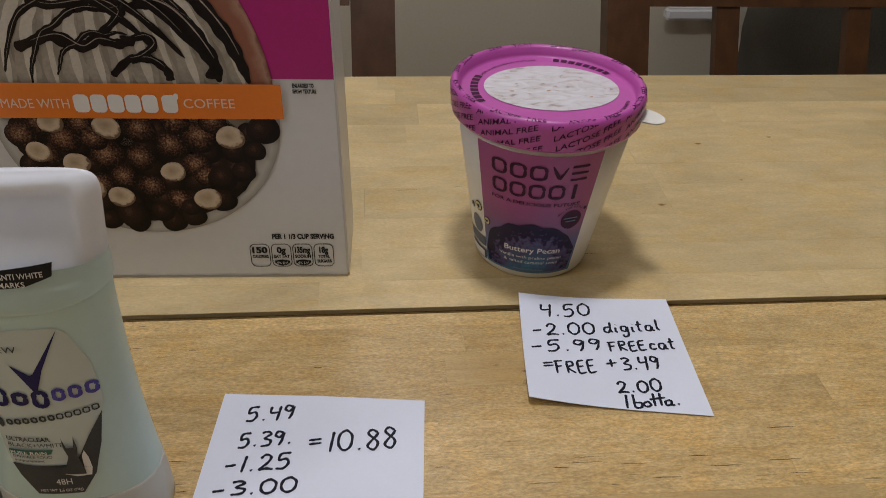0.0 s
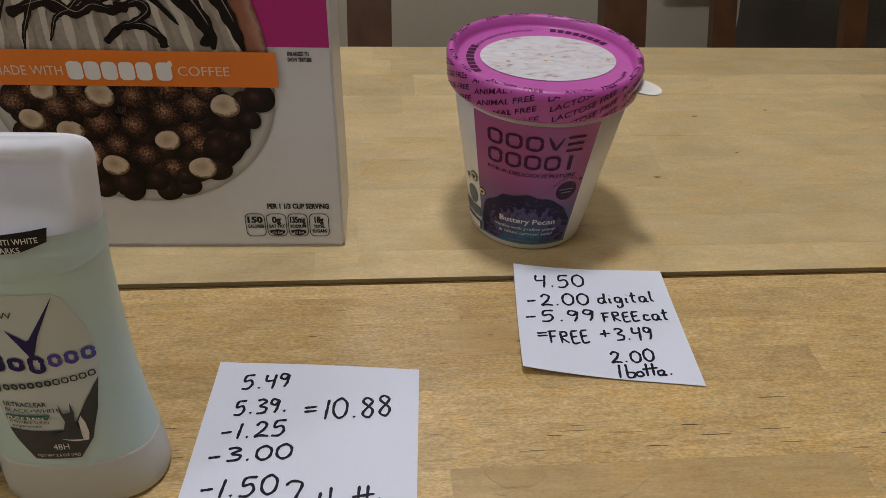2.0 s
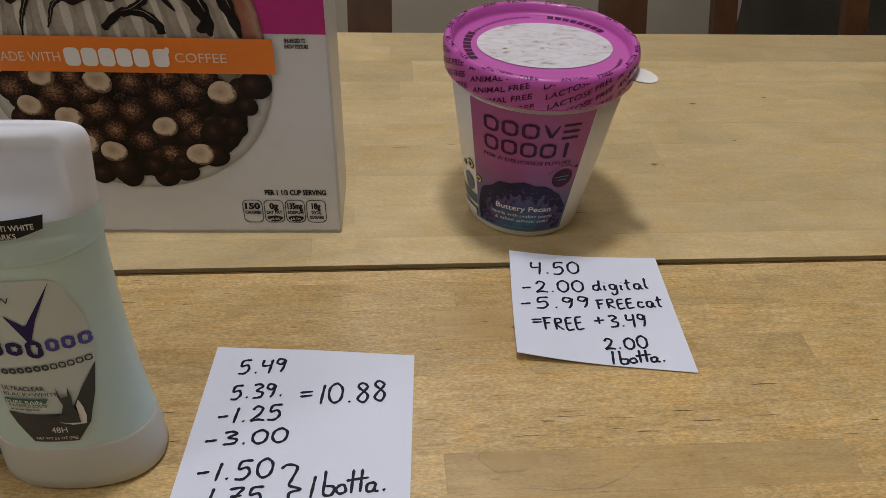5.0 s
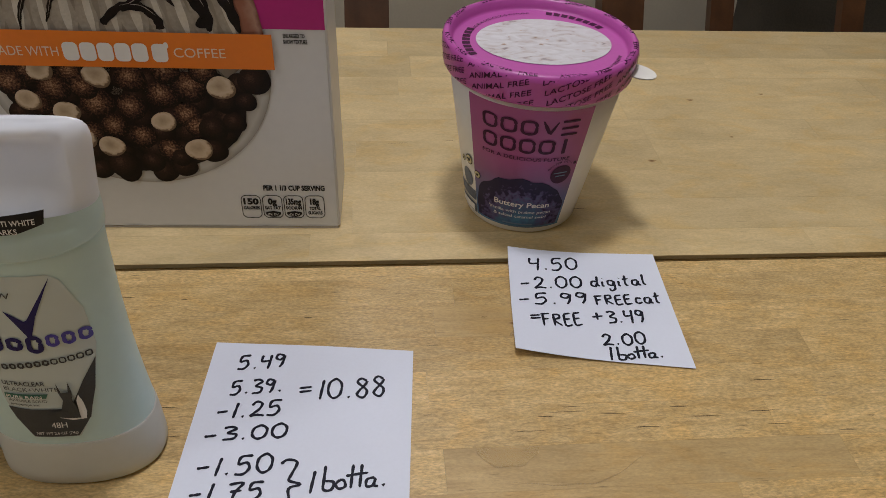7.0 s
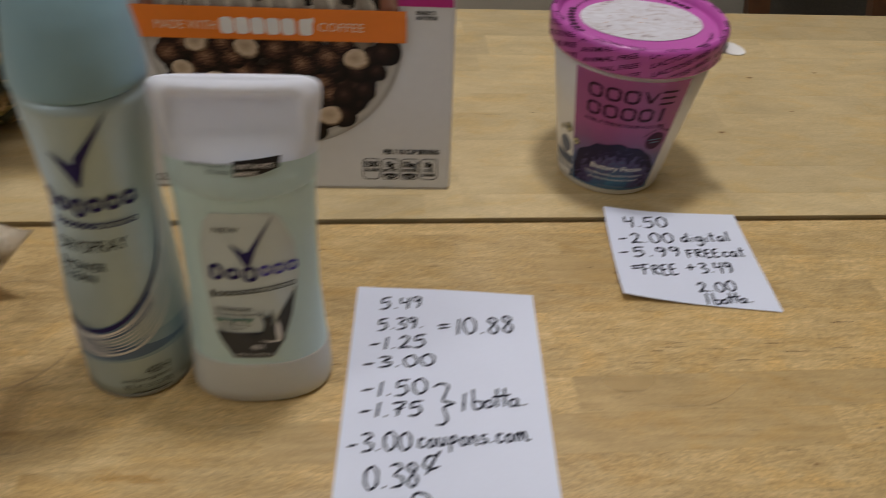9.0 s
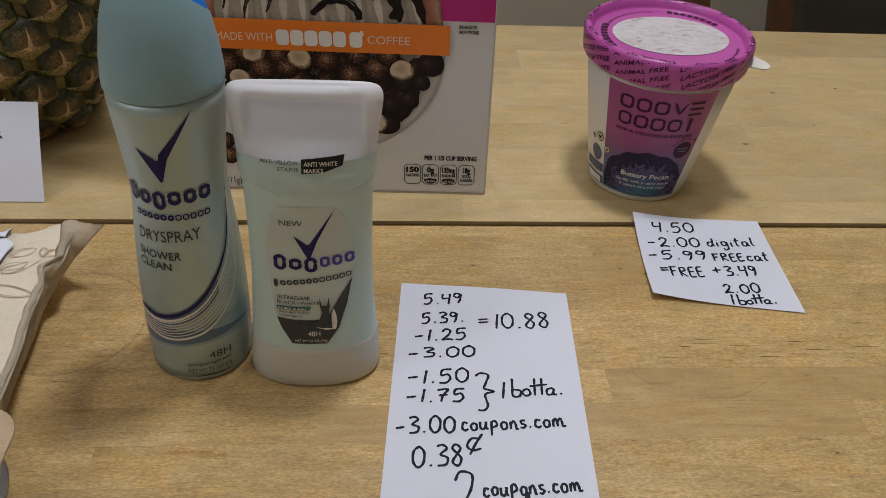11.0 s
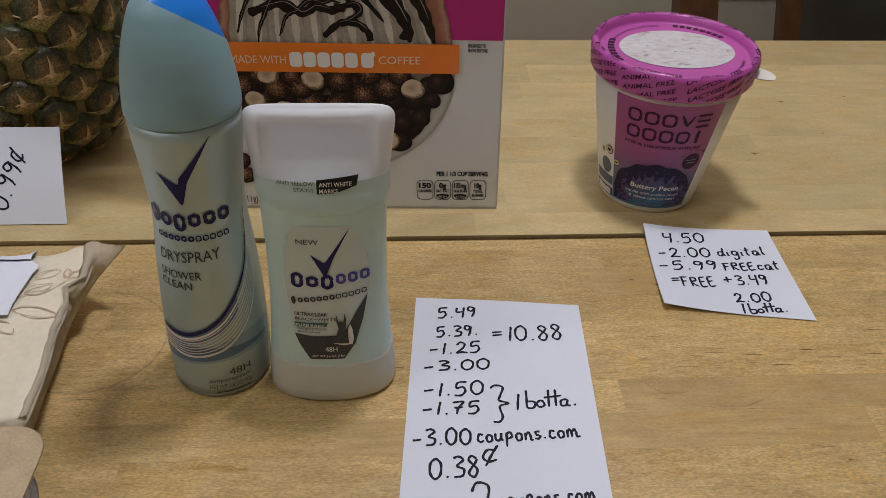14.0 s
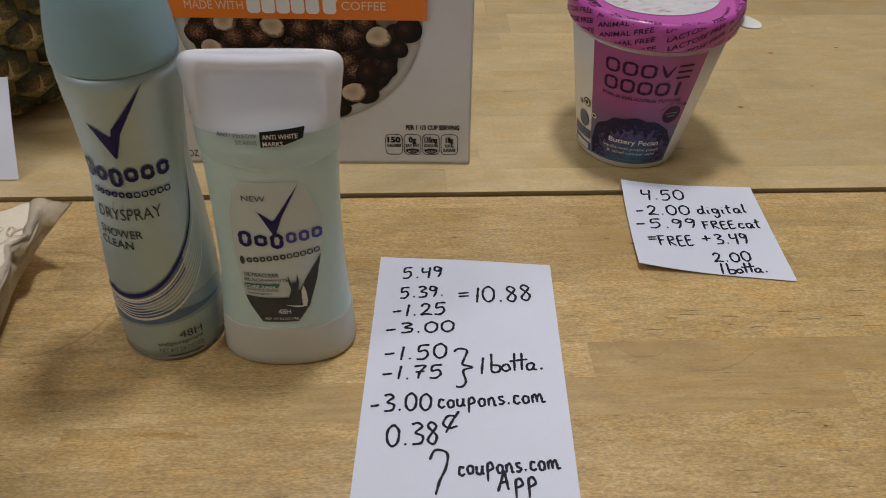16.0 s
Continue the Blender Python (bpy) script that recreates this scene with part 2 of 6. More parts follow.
def rect(u0, v0, u1, v1, r=0.0, n=5):
    if not r:
        return [(u0, v0), (u1, v0), (u1, v1), (u0, v1)]
    out = []
    for cx, cy, a0 in ((u1 - r, v0 + r, -90), (u1 - r, v1 - r, 0), (u0 + r, v1 - r, 90), (u0 + r, v0 + r, 180)):
        for i in range(n + 1):
            a = radians(a0 + 90 * i / n)
            out.append((cx + r * math.cos(a), cy + r * math.sin(a)))
    return out


def oval(u, v, a, b, n=40, up=None):
    up = b if up is None else up
    return [(u + a * math.cos(2 * math.pi * i / n), v + (up if math.sin(2 * math.pi * i / n) > 0 else b) * math.sin(2 * math.pi * i / n)) for i in range(n)]


def frame_of(outer, inner, bm, at, h):
    """A band between two outlines with equally many points."""
    a, b = [bm.verts.new(at(u, v, h)) for u, v in outer], [bm.verts.new(at(u, v, h)) for u, v in inner]
    for i in range(len(a)):
        j = (i + 1) % len(a)
        bm.faces.new((a[i], a[j], b[j], b[i]))


def interp(z, col, table_):
    for p, q in zip(table_, table_[1:]):
        if z <= q[0]:
            f = (z - p[0]) / (q[0] - p[0])
            f = max(0, f)
            return p[col] + (q[col] - p[col]) * f
    return table_[-1][col]


GLYPHS = {}


def lettering(bm, words, u0, v0, width, cap, at, h, slope=0.0, weight=0.0, bend=None):
    """Printed words in the built-in font: left foot, width, capital height, on the surface at(u, v, h)."""
    key = (words, weight)
    if key not in GLYPHS:
        cu = bpy.data.curves.new("letters", "FONT")
        cu.body, cu.size, cu.offset, cu.resolution_u = words, 1.0, weight, 3
        ob = bpy.data.objects.new("letters", cu)
        me = bpy.data.meshes.new_from_object(ob)
        GLYPHS[key] = ([tuple(v.co) for v in me.vertices], [tuple(p.vertices) for p in me.polygons])
        bpy.data.objects.remove(ob), bpy.data.curves.remove(cu), bpy.data.meshes.remove(me)
    pts, faces = GLYPHS[key]
    lo, hi = min(p[0] for p in pts), max(p[0] for p in pts)
    vs = []
    for x, y, _ in pts:
        f = (x - lo) / (hi - lo)
        vs.append(bm.verts.new(at(u0 + f * width, v0 + y / 0.73 * cap + slope * f * width + (bend(f) if bend else 0), h)))
    for f in faces:
        try:
            bm.faces.new([vs[i] for i in f])
        except ValueError:
            pass


def smooth_line(pts, per=5):
    out = []
    for i in range(len(pts) - 1):
        p0, p1, p2, p3 = pts[max(i - 1, 0)], pts[i], pts[i + 1], pts[min(i + 2, len(pts) - 1)]
        for k in range(per):
            t = k / per
            out.append(tuple(0.5 * (2 * b + (c - a) * t + (2 * a - 5 * b + 4 * c - d) * t * t + (3 * b - a - 3 * c + d) * t ** 3) for a, b, c, d in zip(p0, p1, p2, p3)))
    return out + [tuple(pts[-1])]


def stroke(bm, pts, wide, at, h, taper=False):
    """A pen line of that width along points on the surface."""
    left, right = [], []
    k = len(pts)
    for i, (u, v) in enumerate(pts):
        a, b = pts[max(i - 1, 0)], pts[min(i + 1, k - 1)]
        d = Vector((b[0] - a[0], b[1] - a[1]))
        d = d.normalized() if d.length > 1e-9 else Vector((1, 0))
        w = wide / 2 * (0.35 if i in (0, k - 1) else 0.88 + 0.12 * math.sin(i * 1.3))
        if taper:
            w *= max(0.1, math.sin(math.pi * (i + 0.5) / k)) ** 0.6
        left.append(bm.verts.new(at(u - d.y * w, v + d.x * w, h)))
        right.append(bm.verts.new(at(u + d.y * w, v - d.x * w, h)))
    for i in range(k - 1):
        bm.faces.new((left[i], right[i], right[i + 1], left[i + 1]))


# hand-drawn signs: width | strokes, each a run of x,y in a cell one high
HAND = {
    "0": ".62|.34,1 .1,.78 .05,.3 .24,0 .5,.18 .57,.7 .38,.98 .26,.95",
    "1": ".22|.2,1 .12,.5 .05,0",
    "2": ".6|.08,.75 .25,1 .48,.85 .38,.48 .05,.05 .3,.1 .6,.02",
    "3": ".56|.05,.92 .3,1 .5,.82 .2,.55 .5,.38 .42,.08 .02,.03",
    "4": ".56|.1,1 .06,.55 .45,.56;.52,1 .44,.4 .36,-.08",
    "5": ".62|.6,.98 .2,.95 .12,.56 .4,.62 .5,.32 .3,.02 .0,.04",
    "7": ".6|.05,.92 .55,.97 .3,.5 .2,0;.1,.5 .52,.55",
    "8": ".56|.46,.85 .26,1 .1,.8 .45,.36 .3,0 .06,.2 .4,.68 .48,.86",
    "9": ".56|.48,.86 .2,1 .08,.72 .3,.56 .48,.86 .4,.3 .26,-.02",
    "-": ".55|.02,.42 .25,.44 .45,.47",
    ".": ".28|.08,.02 .12,.05 .15,.03",
    "=": ".55|.05,.33 .5,.38;.05,.6 .5,.65",
    "+": ".55|.05,.45 .5,.5;.28,.78 .25,.2",
    "}": ".35|.02,.92 .12,1 .28,.94 .2,.7 .17,.58 .35,.5 .17,.42 .2,.15 .12,.02 .0,.03",
    "?": ".5|.0,.78 .15,1 .45,.92 .4,.6 .22,.3 .1,.0",
    "c": ".4|.38,.42 .15,.5 .05,.15 .2,0 .4,.1",
    "\u00a2": ".5|.45,.75 .2,.8 .05,.4 .2,.15 .45,.25;.52,1.05 .3,.5 .1,-.1",
    "d": ".5|.4,.48 .15,.5 .05,.15 .25,.0 .4,.35;.47,1 .4,.2 .5,.0",
    "i": ".22|.1,.5 .07,.1 .16,0;.15,.75 .17,.78",
    "g": ".5|.4,.48 .12,.5 .08,.15 .3,.05 .42,.45 .38,-.3 .15,-.48 .08,-.25",
    "t": ".36|.2,.95 .12,.15 .26,0;.0,.58 .36,.64",
    "a": ".5|.4,.48 .12,.48 .05,.12 .25,.0 .4,.4 .4,.05 .52,.0",
    "l": ".25|.15,1 .08,.2 .2,0",
    "F": ".56|.14,.95 .08,0;.0,.96 .56,1;.1,.55 .45,.58",
    "R": ".56|.1,.95 .08,0;.05,.95 .4,.98 .44,.68 .1,.5 .52,0",
    "E": ".5|.1,.95 .08,.02 .5,.05;.1,.95 .5,1;.1,.5 .42,.55",
    "A": ".66|.0,-.05 .25,.6 .4,1 .45,.5 .5,.0;.12,.4 .52,.45",
    "o": ".44|.25,.5 .06,.32 .12,.03 .34,.06 .38,.36 .22,.5",
    "u": ".5|.06,.5 .05,.12 .2,0 .36,.2 .4,.5 .38,.1 .5,.0",
    "n": ".5|.08,.5 .05,0;.06,.3 .25,.52 .36,.3 .38,.02 .5,.05",
    "s": ".36|.34,.46 .1,.46 .12,.28 .32,.16 .2,0 .0,.04",
    "m": ".8|.08,.5 .05,0;.06,.3 .22,.52 .3,.3 .3,.02;.31,.3 .5,.52 .58,.3 .6,.04 .8,.06",
    "~": "1.85|.08,1 .05,.5 .03,.03 .26,.0 .32,.3 .08,.36;.52,.38 .38,.2 .48,.02 .66,.1 .62,.34 .5,.38;.9,.98 .85,.4 .82,.0;1.16,.98 1.11,.4 1.08,.02;.68,.52 .95,.56 1.34,.6;1.52,.38 1.3,.32 1.28,.05 1.46,.06 1.54,.34 1.5,.06 1.62,.02;1.74,.02 1.78,.05 1.8,.03",
    "p": ".5|.12,.55 .05,-.45;.08,.4 .3,.55 .42,.25 .1,.08",
}


def handwriting(bm, words, u0, v0, width, high, at, h, wide=0.00135, slope=0.03, turn=0.0):
    cells = [HAND[c].split("|") for c in words]
    total = sum(float(w) for w, _ in cells) + 0.1 * (len(cells) - 1)
    x = 0.0
    for w, strokes in cells:
        dy, sc = random.uniform(-0.04, 0.04), random.uniform(0.94, 1.06)
        for s in strokes.split(";"):
            pts = [tuple(float(a) for a in p.split(",")) for p in s.split()]
            out = []
            for px_, py_ in smooth_line(pts):
                u, v = (x + px_) / total * width, (py_ * sc + dy) * high
                v += slope * u
                out.append((u0 + u * math.cos(turn) - v * math.sin(turn), v0 + u * math.sin(turn) + v * math.cos(turn)))
            stroke(bm, out, wide, at, h)
        x += float(w) + 0.1


def scrawl(bm, u0, v0, width, high, tall, at, h, wide=0.0012, slope=0.05, loops=8):
    """A joined-up word that cannot be made out: loops, with taller ones where tall says."""
    pts, steps = [], 9
    for i in range(loops):
        top = high * (1.0 if i in tall else random.uniform(0.35, 0.66))
        kind, wob = random.choice((0.55, 0.75, 0.15, 0.1)), random.uniform(0.7, 1.3)
        for k in range(steps):
            t = 2 * math.pi * k / steps
            x = (i + k / steps) * width / loops + kind * width / loops * 0.55 * math.sin(t) * wob
            pts.append((x, top * 0.5 * (1 - math.cos(t)) + random.uniform(-0.02, 0.02) * high))
    stroke(bm, [(u0 + x, v0 + y + slope * x) for x, y in smooth_line(pts, 2)], wide, at, h)


def emblem_shape(bm, u0, v0, u1, v1, at, h, kind="o", weight=0.34):
    """A plain rounded figure (block, ring, bars, wedge, post) which stands in for one sign of a maker's name."""
    wd, hg = u1 - u0, v1 - v0
    pen = min(wd, hg) * weight
    if kind == "s":
        patch(bm, rect(u0, v0, u1 - wd * 0.06, v1, wd * 0.3), at, h)
        return
    if kind == "i":
        patch(bm, rect(u0 + wd * 0.3, v0, u0 + wd * 0.3 + pen * 1.1, v1, pen * 0.3), at, h, wd)
        return
    if kind == "e":
        for k in range(3):
            b = v0 + (hg - pen * 0.8) * k / 2
            patch(bm, rect(u0, b, u1, b + pen * 0.8, pen * 0.2), at, h, wd / 3.01)
        return
    in_u, in_v = wd - pen, hg - pen

    def round_of(cu, cv, ru, rv, a0=0.0, a1=2 * math.pi, n=29):
        loop = []
        for i in range(n + 1):
            t = a0 + (a1 - a0) * i / n
            c, q = math.cos(t), math.sin(t)
            k = (abs(c) ** 3.4 + abs(q) ** 3.4) ** (-1 / 3.4)
            loop.append((cu + ru * c * k, cv + rv * q * k))
        return loop

    cu, cv = (u0 + u1) / 2, (v0 + v1) / 2
    if kind == "v":
        line = [(u0 + pen * 0.4, v1)] + [(u0 + pen * 0.4 + (cu - u0 - pen * 0.4) * f, v1 - in_v * f) for f in (0.5, 0.95)] + [(cu + (u1 - cu - pen * 0.4) * f, v0 + pen * 0.6 + in_v * f) for f in (0.05, 0.5, 1)]
        stroke(bm, line, pen, at, h)
    else:
        stroke(bm, round_of(cu, cv, in_u / 2, in_v / 2, 0.2, 0.2 + 2 * math.pi + 0.1), pen, at, h)


# ---- room: floor, walls, ceiling ----
FLOOR_Z = -0.75
tagged(part("floor", box_bm(-2.2, -2.2, FLOOR_Z - 0.05, 2.6, 1.4, FLOOR_Z), M_FLOOR), "dark wooden floor boards", "floor", kind="structure")
tagged(part("ceiling", box_bm(-2.2, -2.2, 1.70, 2.6, 1.4, 1.76), M_CEIL), "plain white ceiling", "ceiling", kind="structure")
for nm, b in (("wall_north", (-2.3, 1.4, FLOOR_Z, 2.7, 1.5, 1.76)), ("wall_south", (-2.3, -2.3, FLOOR_Z, 2.7, -2.2, 1.76)),
              ("wall_west", (-2.3, -2.2, FLOOR_Z, -2.2, 1.4, 1.76)), ("wall_east", (2.6, -2.2, FLOOR_Z, 2.7, 1.4, 1.76))):
    tagged(part(nm, box_bm(*b), M_WALL), "plain greige painted wall", "wall", kind="structure")

# ---- dining table: two boards of glued staves with a gap between them ----
table = thing("dining_table", (0.15, -0.16, FLOOR_Z), "light maple butcher-block table with a seam along its top", "table")
LEFT, RIGHT, NEAR, FAR = -0.62, 0.92, -0.62, 0.29
front = part("front_board", box_bm(LEFT, NEAR, -0.026, RIGHT, -0.0042, -0.0025, 0.001), M_BOARD, table)
back = part("back_board", box_bm(LEFT, 0.0006, -0.026, RIGHT, FAR, -0.0025, 0.001), M_BOARD, table)
part("apron", box_bm(LEFT + 0.08, NEAR + 0.06, -0.11, RIGHT - 0.08, NEAR + 0.082, -0.026, 0.002), M_BOARD, table)
part("apron", box_bm(LEFT + 0.08, FAR - 0.082, -0.11, RIGHT - 0.08, FAR - 0.06, -0.026, 0.002), M_BOARD, table)
for x in (LEFT + 0.05, RIGHT - 0.115):
    for y in (NEAR + 0.05, FAR - 0.115):
        part("leg", loft([ring(x + 0.032, y + 0.032, z, a, power=6, n=24) for z, a in ((FLOOR_Z, 0.024), (-0.12, 0.034), (-0.026, 0.034))]), M_BOARD, table)

# ---- two dining chairs pushed up to the far side ----
def chair_at(x0, label):
    """x0: the outer left edge of its back, which leans well back."""
    W, yb, zs = 0.44, 0.50, FLOOR_Z + 0.45
    c = thing("dining_chair", (x0 + W / 2, 0.3, FLOOR_Z), label, "chair", "chairs at the table")

    def lean(z):
        return 0.5 * (z + 0.043) if z > -0.2 else -0.0785

    def slanted(xa, xb, za, zb, d0, d1):
        return loft([[Vector((x, yb + lean(z) + d, z)) for x, d in ((xa, d0), (xb, d0), (xb, d1), (xa, d1))] for z in [za + (zb - za) * i / 8 for i in range(9)]])

    for x in (x0, x0 + W - 0.046):
        part("back_post", loft([[Vector((x + dx, yb + lean(z) + dy, z)) for dx, dy in ((0, 0), (0.046, 0), (0.046, 0.03), (0, 0.03))] for z in (FLOOR_Z, zs, -0.2, -0.1, 0.0, 0.1, 0.2)]), M_DARKWOOD, c)
    for x in (x0 + 0.012, x0 + W - 0.05):
        part("leg", loft([ring(x + 0.02, yb - 0.42, z, a, power=5, n=20) for z, a in ((FLOOR_Z, 0.015), (zs - 0.05, 0.02), (zs - 0.022, 0.02))]), M_DARKWOOD, c)
    part("seat", box_bm(x0 + 0.005, yb - 0.45, zs - 0.022, x0 + W - 0.005, yb - 0.080, zs, 0.006, 3), M_DARKWOOD, c)
    for z in (-0.019, 0.14):
        part("back_rail", slanted(x0 + 0.047, x0 + W - 0.047, z, z + 0.05, 0.005, 0.025), M_DARKWOOD, c)
    part("lower_rail", box_bm(x0 + 0.047, yb - 0.073, zs + 0.04, x0 + W - 0.047, yb - 0.055, zs + 0.08, 0.003), M_DARKWOOD, c)
    for x in (0.123, 0.273):
        part("back_slat", slanted(x0 + x, x0 + x + 0.026, zs + 0.08, -0.0195, 0.008, 0.022), M_DARKWOOD, c)
    return c


chair_at(-0.348, "dark brown wooden dining chair with slatted back")
chair_at(0.318, "dark brown wooden dining chair with slatted back before the wall")

# white wall heater cover and a slumped dark bag behind the second chair
M_ENAMEL = mat("white_enamel", (0.8, 0.8, 0.82), 0.35, vary=0.03)
heater = thing("wall_rail", (0.78, 1.36, -0.31), "short white enamelled rail fixed on the wall", "rail")
part("rail_bar", box_bm(0.70, 1.335, -0.325, 0.86, 1.36, -0.298, 0.006, 3), M_ENAMEL, heater)
part("bracket", box_bm(0.735, 1.36, -0.32, 0.76, 1.402, -0.302, 0.002), M_ENAMEL, heater)
part("bracket", box_bm(0.80, 1.36, -0.32, 0.825, 1.402, -0.302, 0.002), M_ENAMEL, heater)
M_CLOTH = mat("charcoal_canvas", (0.075, 0.066, 0.052), 0.85, vary=0.25, scale=9, bump=0.5, fine=40)
bag2 = thing("canvas_bag", (1.19, 1.14, FLOOR_Z), "slumped charcoal canvas bag against the wall", "bag")
rings = []
for i in range(17):
    f = i / 16
    z = FLOOR_Z + 0.70 * f
    a = 0.36 * (1 - 0.10 * f ** 3) * (1 if i < 16 else 0.6)
    rr = ring(1.19 - 0.03 * f, 1.14 + 0.03 * f, z, a, a * 0.66, n=60, power=2.6)
    rings.append([p + Vector((1, 0.8, 0.4)) * 0.045 * noise.noise(p * 7) for p in rr])
part("bag_body", loft(rings), M_CLOTH, bag2, smooth=True)
strap = bmesh.new()
stroke(strap, smooth_line([(1.02, -0.25), (1.0, -0.12), (1.1, -0.04), (1.2, -0.13), (1.19, -0.25)], 8), 0.03, lambda u, v, h: Vector((u + 0.08, 0.97 + h + 0.12 * (v + 0.25), v)), 0.0)
bmesh.ops.solidify(strap, geom=strap.faces[:], thickness=0.004)
part("strap", strap, M_CLOTH, bag2)


# ---- handwritten notes ----
def bilinear(tl, tr, br, bl, u, v):
    """u, v from 0 to 1, from the top left corner."""
    return (Vector(tl) * (1 - u) + Vector(tr) * u) * (1 - v) + (Vector(bl) * (1 - u) + Vector(br) * u) * v


def sheet(name, corners, lift, parent, nx=14, ny=18, thick=0.00018):
    """A thin sheet of paper over four plan corners, raised by lift(u, v)."""
    bm = bmesh.new()
    rows = []
    for side in (1, 0):
        rows.append([[bm.verts.new(bilinear(*corners, i / nx, j / ny) + Vector((0, 0, 0.0003 + thick * side + lift(i / nx, j / ny)))) for i in range(nx + 1)] for j in range(ny + 1)])
    top, low = rows
    for j in range(ny):
        for i in range(nx):
            bm.faces.new((top[j][i], top[j + 1][i], top[j + 1][i + 1], top[j][i + 1]))
            bm.faces.new((low[j][i], low[j][i + 1], low[j + 1][i + 1], low[j + 1][i]))
    for i in range(nx):
        bm.faces.new((top[0][i], top[0][i + 1], low[0][i + 1], low[0][i]))
        bm.faces.new((top[ny][i + 1], top[ny][i], low[ny][i], low[ny][i + 1]))
    for j in range(ny):
        bm.faces.new((top[j + 1][0], top[j][0], low[j][0], low[j + 1][0]))
        bm.faces.new((top[j][nx], top[j + 1][nx], low[j + 1][nx], low[j][nx]))
    return part(name, bm, M_PAPER, parent, smooth=False)


def uv_in(corners, x, y):
    """The unit coordinates of a plan place in a four-cornered sheet."""
    u = v = 0.5
    for _ in range(8):
        p = bilinear(*corners, u, v)
        du, dv = bilinear(*corners, u + 0.001, v) - p, bilinear(*corners, u, v + 0.001) - p
        a, b, c, d = du.x / 0.001, dv.x / 0.001, du.y / 0.001, dv.y / 0.001
        ex, ey, det = x - p.x, y - p.y, a * d - b * c
        u, v = u + (d * ex - b * ey) / det, v + (a * ey - c * ex) / det
    return u, v


def note_with(corners, lift, lines, label):
    mid = bilinear(*corners, 0.5, 0.5)
    t = thing("handwritten_note", (mid.x, mid.y, 0), label, "note", "notes on the table")
    sheet("paper_sheet", corners, lift, t)

    def at(u, v, h):
        return Vector((u, v, 0.0005 + h + lift(*uv_in(corners, u, v))))

    for words, x, y, w, hgt in lines:
        bm = bmesh.new()
        handwriting(bm, words, x / 1000, y / 1000, w / 1000, hgt / 1000, at, 0.00012)
        part("ink_line", bm, M_INK, t)
    return t


NOTE1 = ((0.0, -0.0555, 0), (0.0874, -0.0641, 0), (0.0765, -0.2185, 0), (-0.0134, -0.2175, 0))
note_with(NOTE1, lambda u, v: 0.0006 * math.sin(3 * u + 2 * v) ** 2,
          [("5.49", 10.9, -72.8, 20.6, 7.8), ("5.39.", 9.4, -87.0, 22, 7.6), ("=", 37.6, -89.6, 6.5, 7.5), ("10.88", 46.4, -91.0, 28.4, 10.4),
           ("-1.25", 5.5, -99.6, 26.3, 7.8), ("-3.00", 2.2, -110.8, 32.8, 6.6), ("-1.50", 1.6, -127.2, 29, 8.6), ("-1.75", 0.6, -138.8, 27.4, 7.8),
           ("}", 33.0, -143.0, 8.2, 23.5), ("1", 44.5, -136.4, 2.4, 9.8), ("-3.00", -4.4, -156.2, 26.6, 8.8), ("0.38", 2.3, -173.6, 22, 10.8),
           ("\u00a2", 25.6, -166.4, 7.6, 9.4), ("?", 19.9, -197.0, 8.0, 19.5), ("App", 45.9, -195.6, 16, 9.2),
           ("coupons.com", 24.6, -154.2, 47, 8.6), ("coupons.com", 31.0, -187.6, 41.5, 8.4), ("~", 49.5, -135.2, 24, 10.5)],
          "white slip of paper with handwritten sums in dark ink")
NOTE2 = ((0.1396, 0.0042, 0), (0.2163, -0.0002, 0), (0.2132, -0.0800, 0), (0.1330, -0.0676, 0))
note_with(NOTE2, lambda u, v: 0.0003 + 0.0036 * max(0, 1 - u * 1.6) ** 2 * (0.35 + 0.65 * abs(2 * v - 1) ** 2) + 0.0008 * (1 - v) ** 3,
          [("4.50", 149.0, -12.0, 25.6, 8.8), ("-2.00", 142.4, -25.4, 31.6, 8.2), ("digital", 177.9, -24.2, 28.8, 7.6), ("-5.99", 139.9, -36.8, 34.6, 7.8),
           ("FREE", 177.3, -37.6, 18.4, 6.6), ("cat", 197.3, -37.0, 13.0, 8.0), ("=", 142.9, -48.8, 6.2, 7.0), ("FREE", 148.7, -51.6, 19.2, 8.0),
           ("+", 172.8, -49.4, 6.6, 8.4), ("3.49", 180.5, -50.2, 18.6, 8.4), ("2.00", 174.5, -64.6, 21.0, 7.4), ("1", 175.8, -73.6, 1.8, 7.8), ("~", 179.6, -73.2, 21.0, 7.8)],
          "small curling slip of paper with a handwritten sum")

# price card leaning on the pineapple
tag = thing("price_card", (-0.247, 0.0165, 0), "white paper card with a handwritten price leaning on the pineapple", "note", "notes on the table")
TAG_B, TAG_U = Vector((-0.2068, 0.0165, 0.0006)), Vector((-0.0018, 0.0308, 0.0475)).normalized()
TAG_N = Vector((1, 0, 0)).cross(TAG_U)


def on_tag(u, v, h):
    return TAG_B + Vector((u, 0, 0)) + TAG_U * v + TAG_N * (h + 0.0008 * math.sin(v * 60))


bm = bmesh.new()
for h in (0.0, -0.0002):
    patch(bm, rect(-0.082, 0.0, 0.0, 0.0575), on_tag, h, 0.006)
part("paper_sheet", bm, M_PAPER, tag)
bm = bmesh.new()
handwriting(bm, "0.99\u00a2", -0.0345, 0.0075, 0.037, 0.0105, on_tag, 0.0002, turn=radians(66), slope=0)
part("ink_line", bm, M_INK, tag)

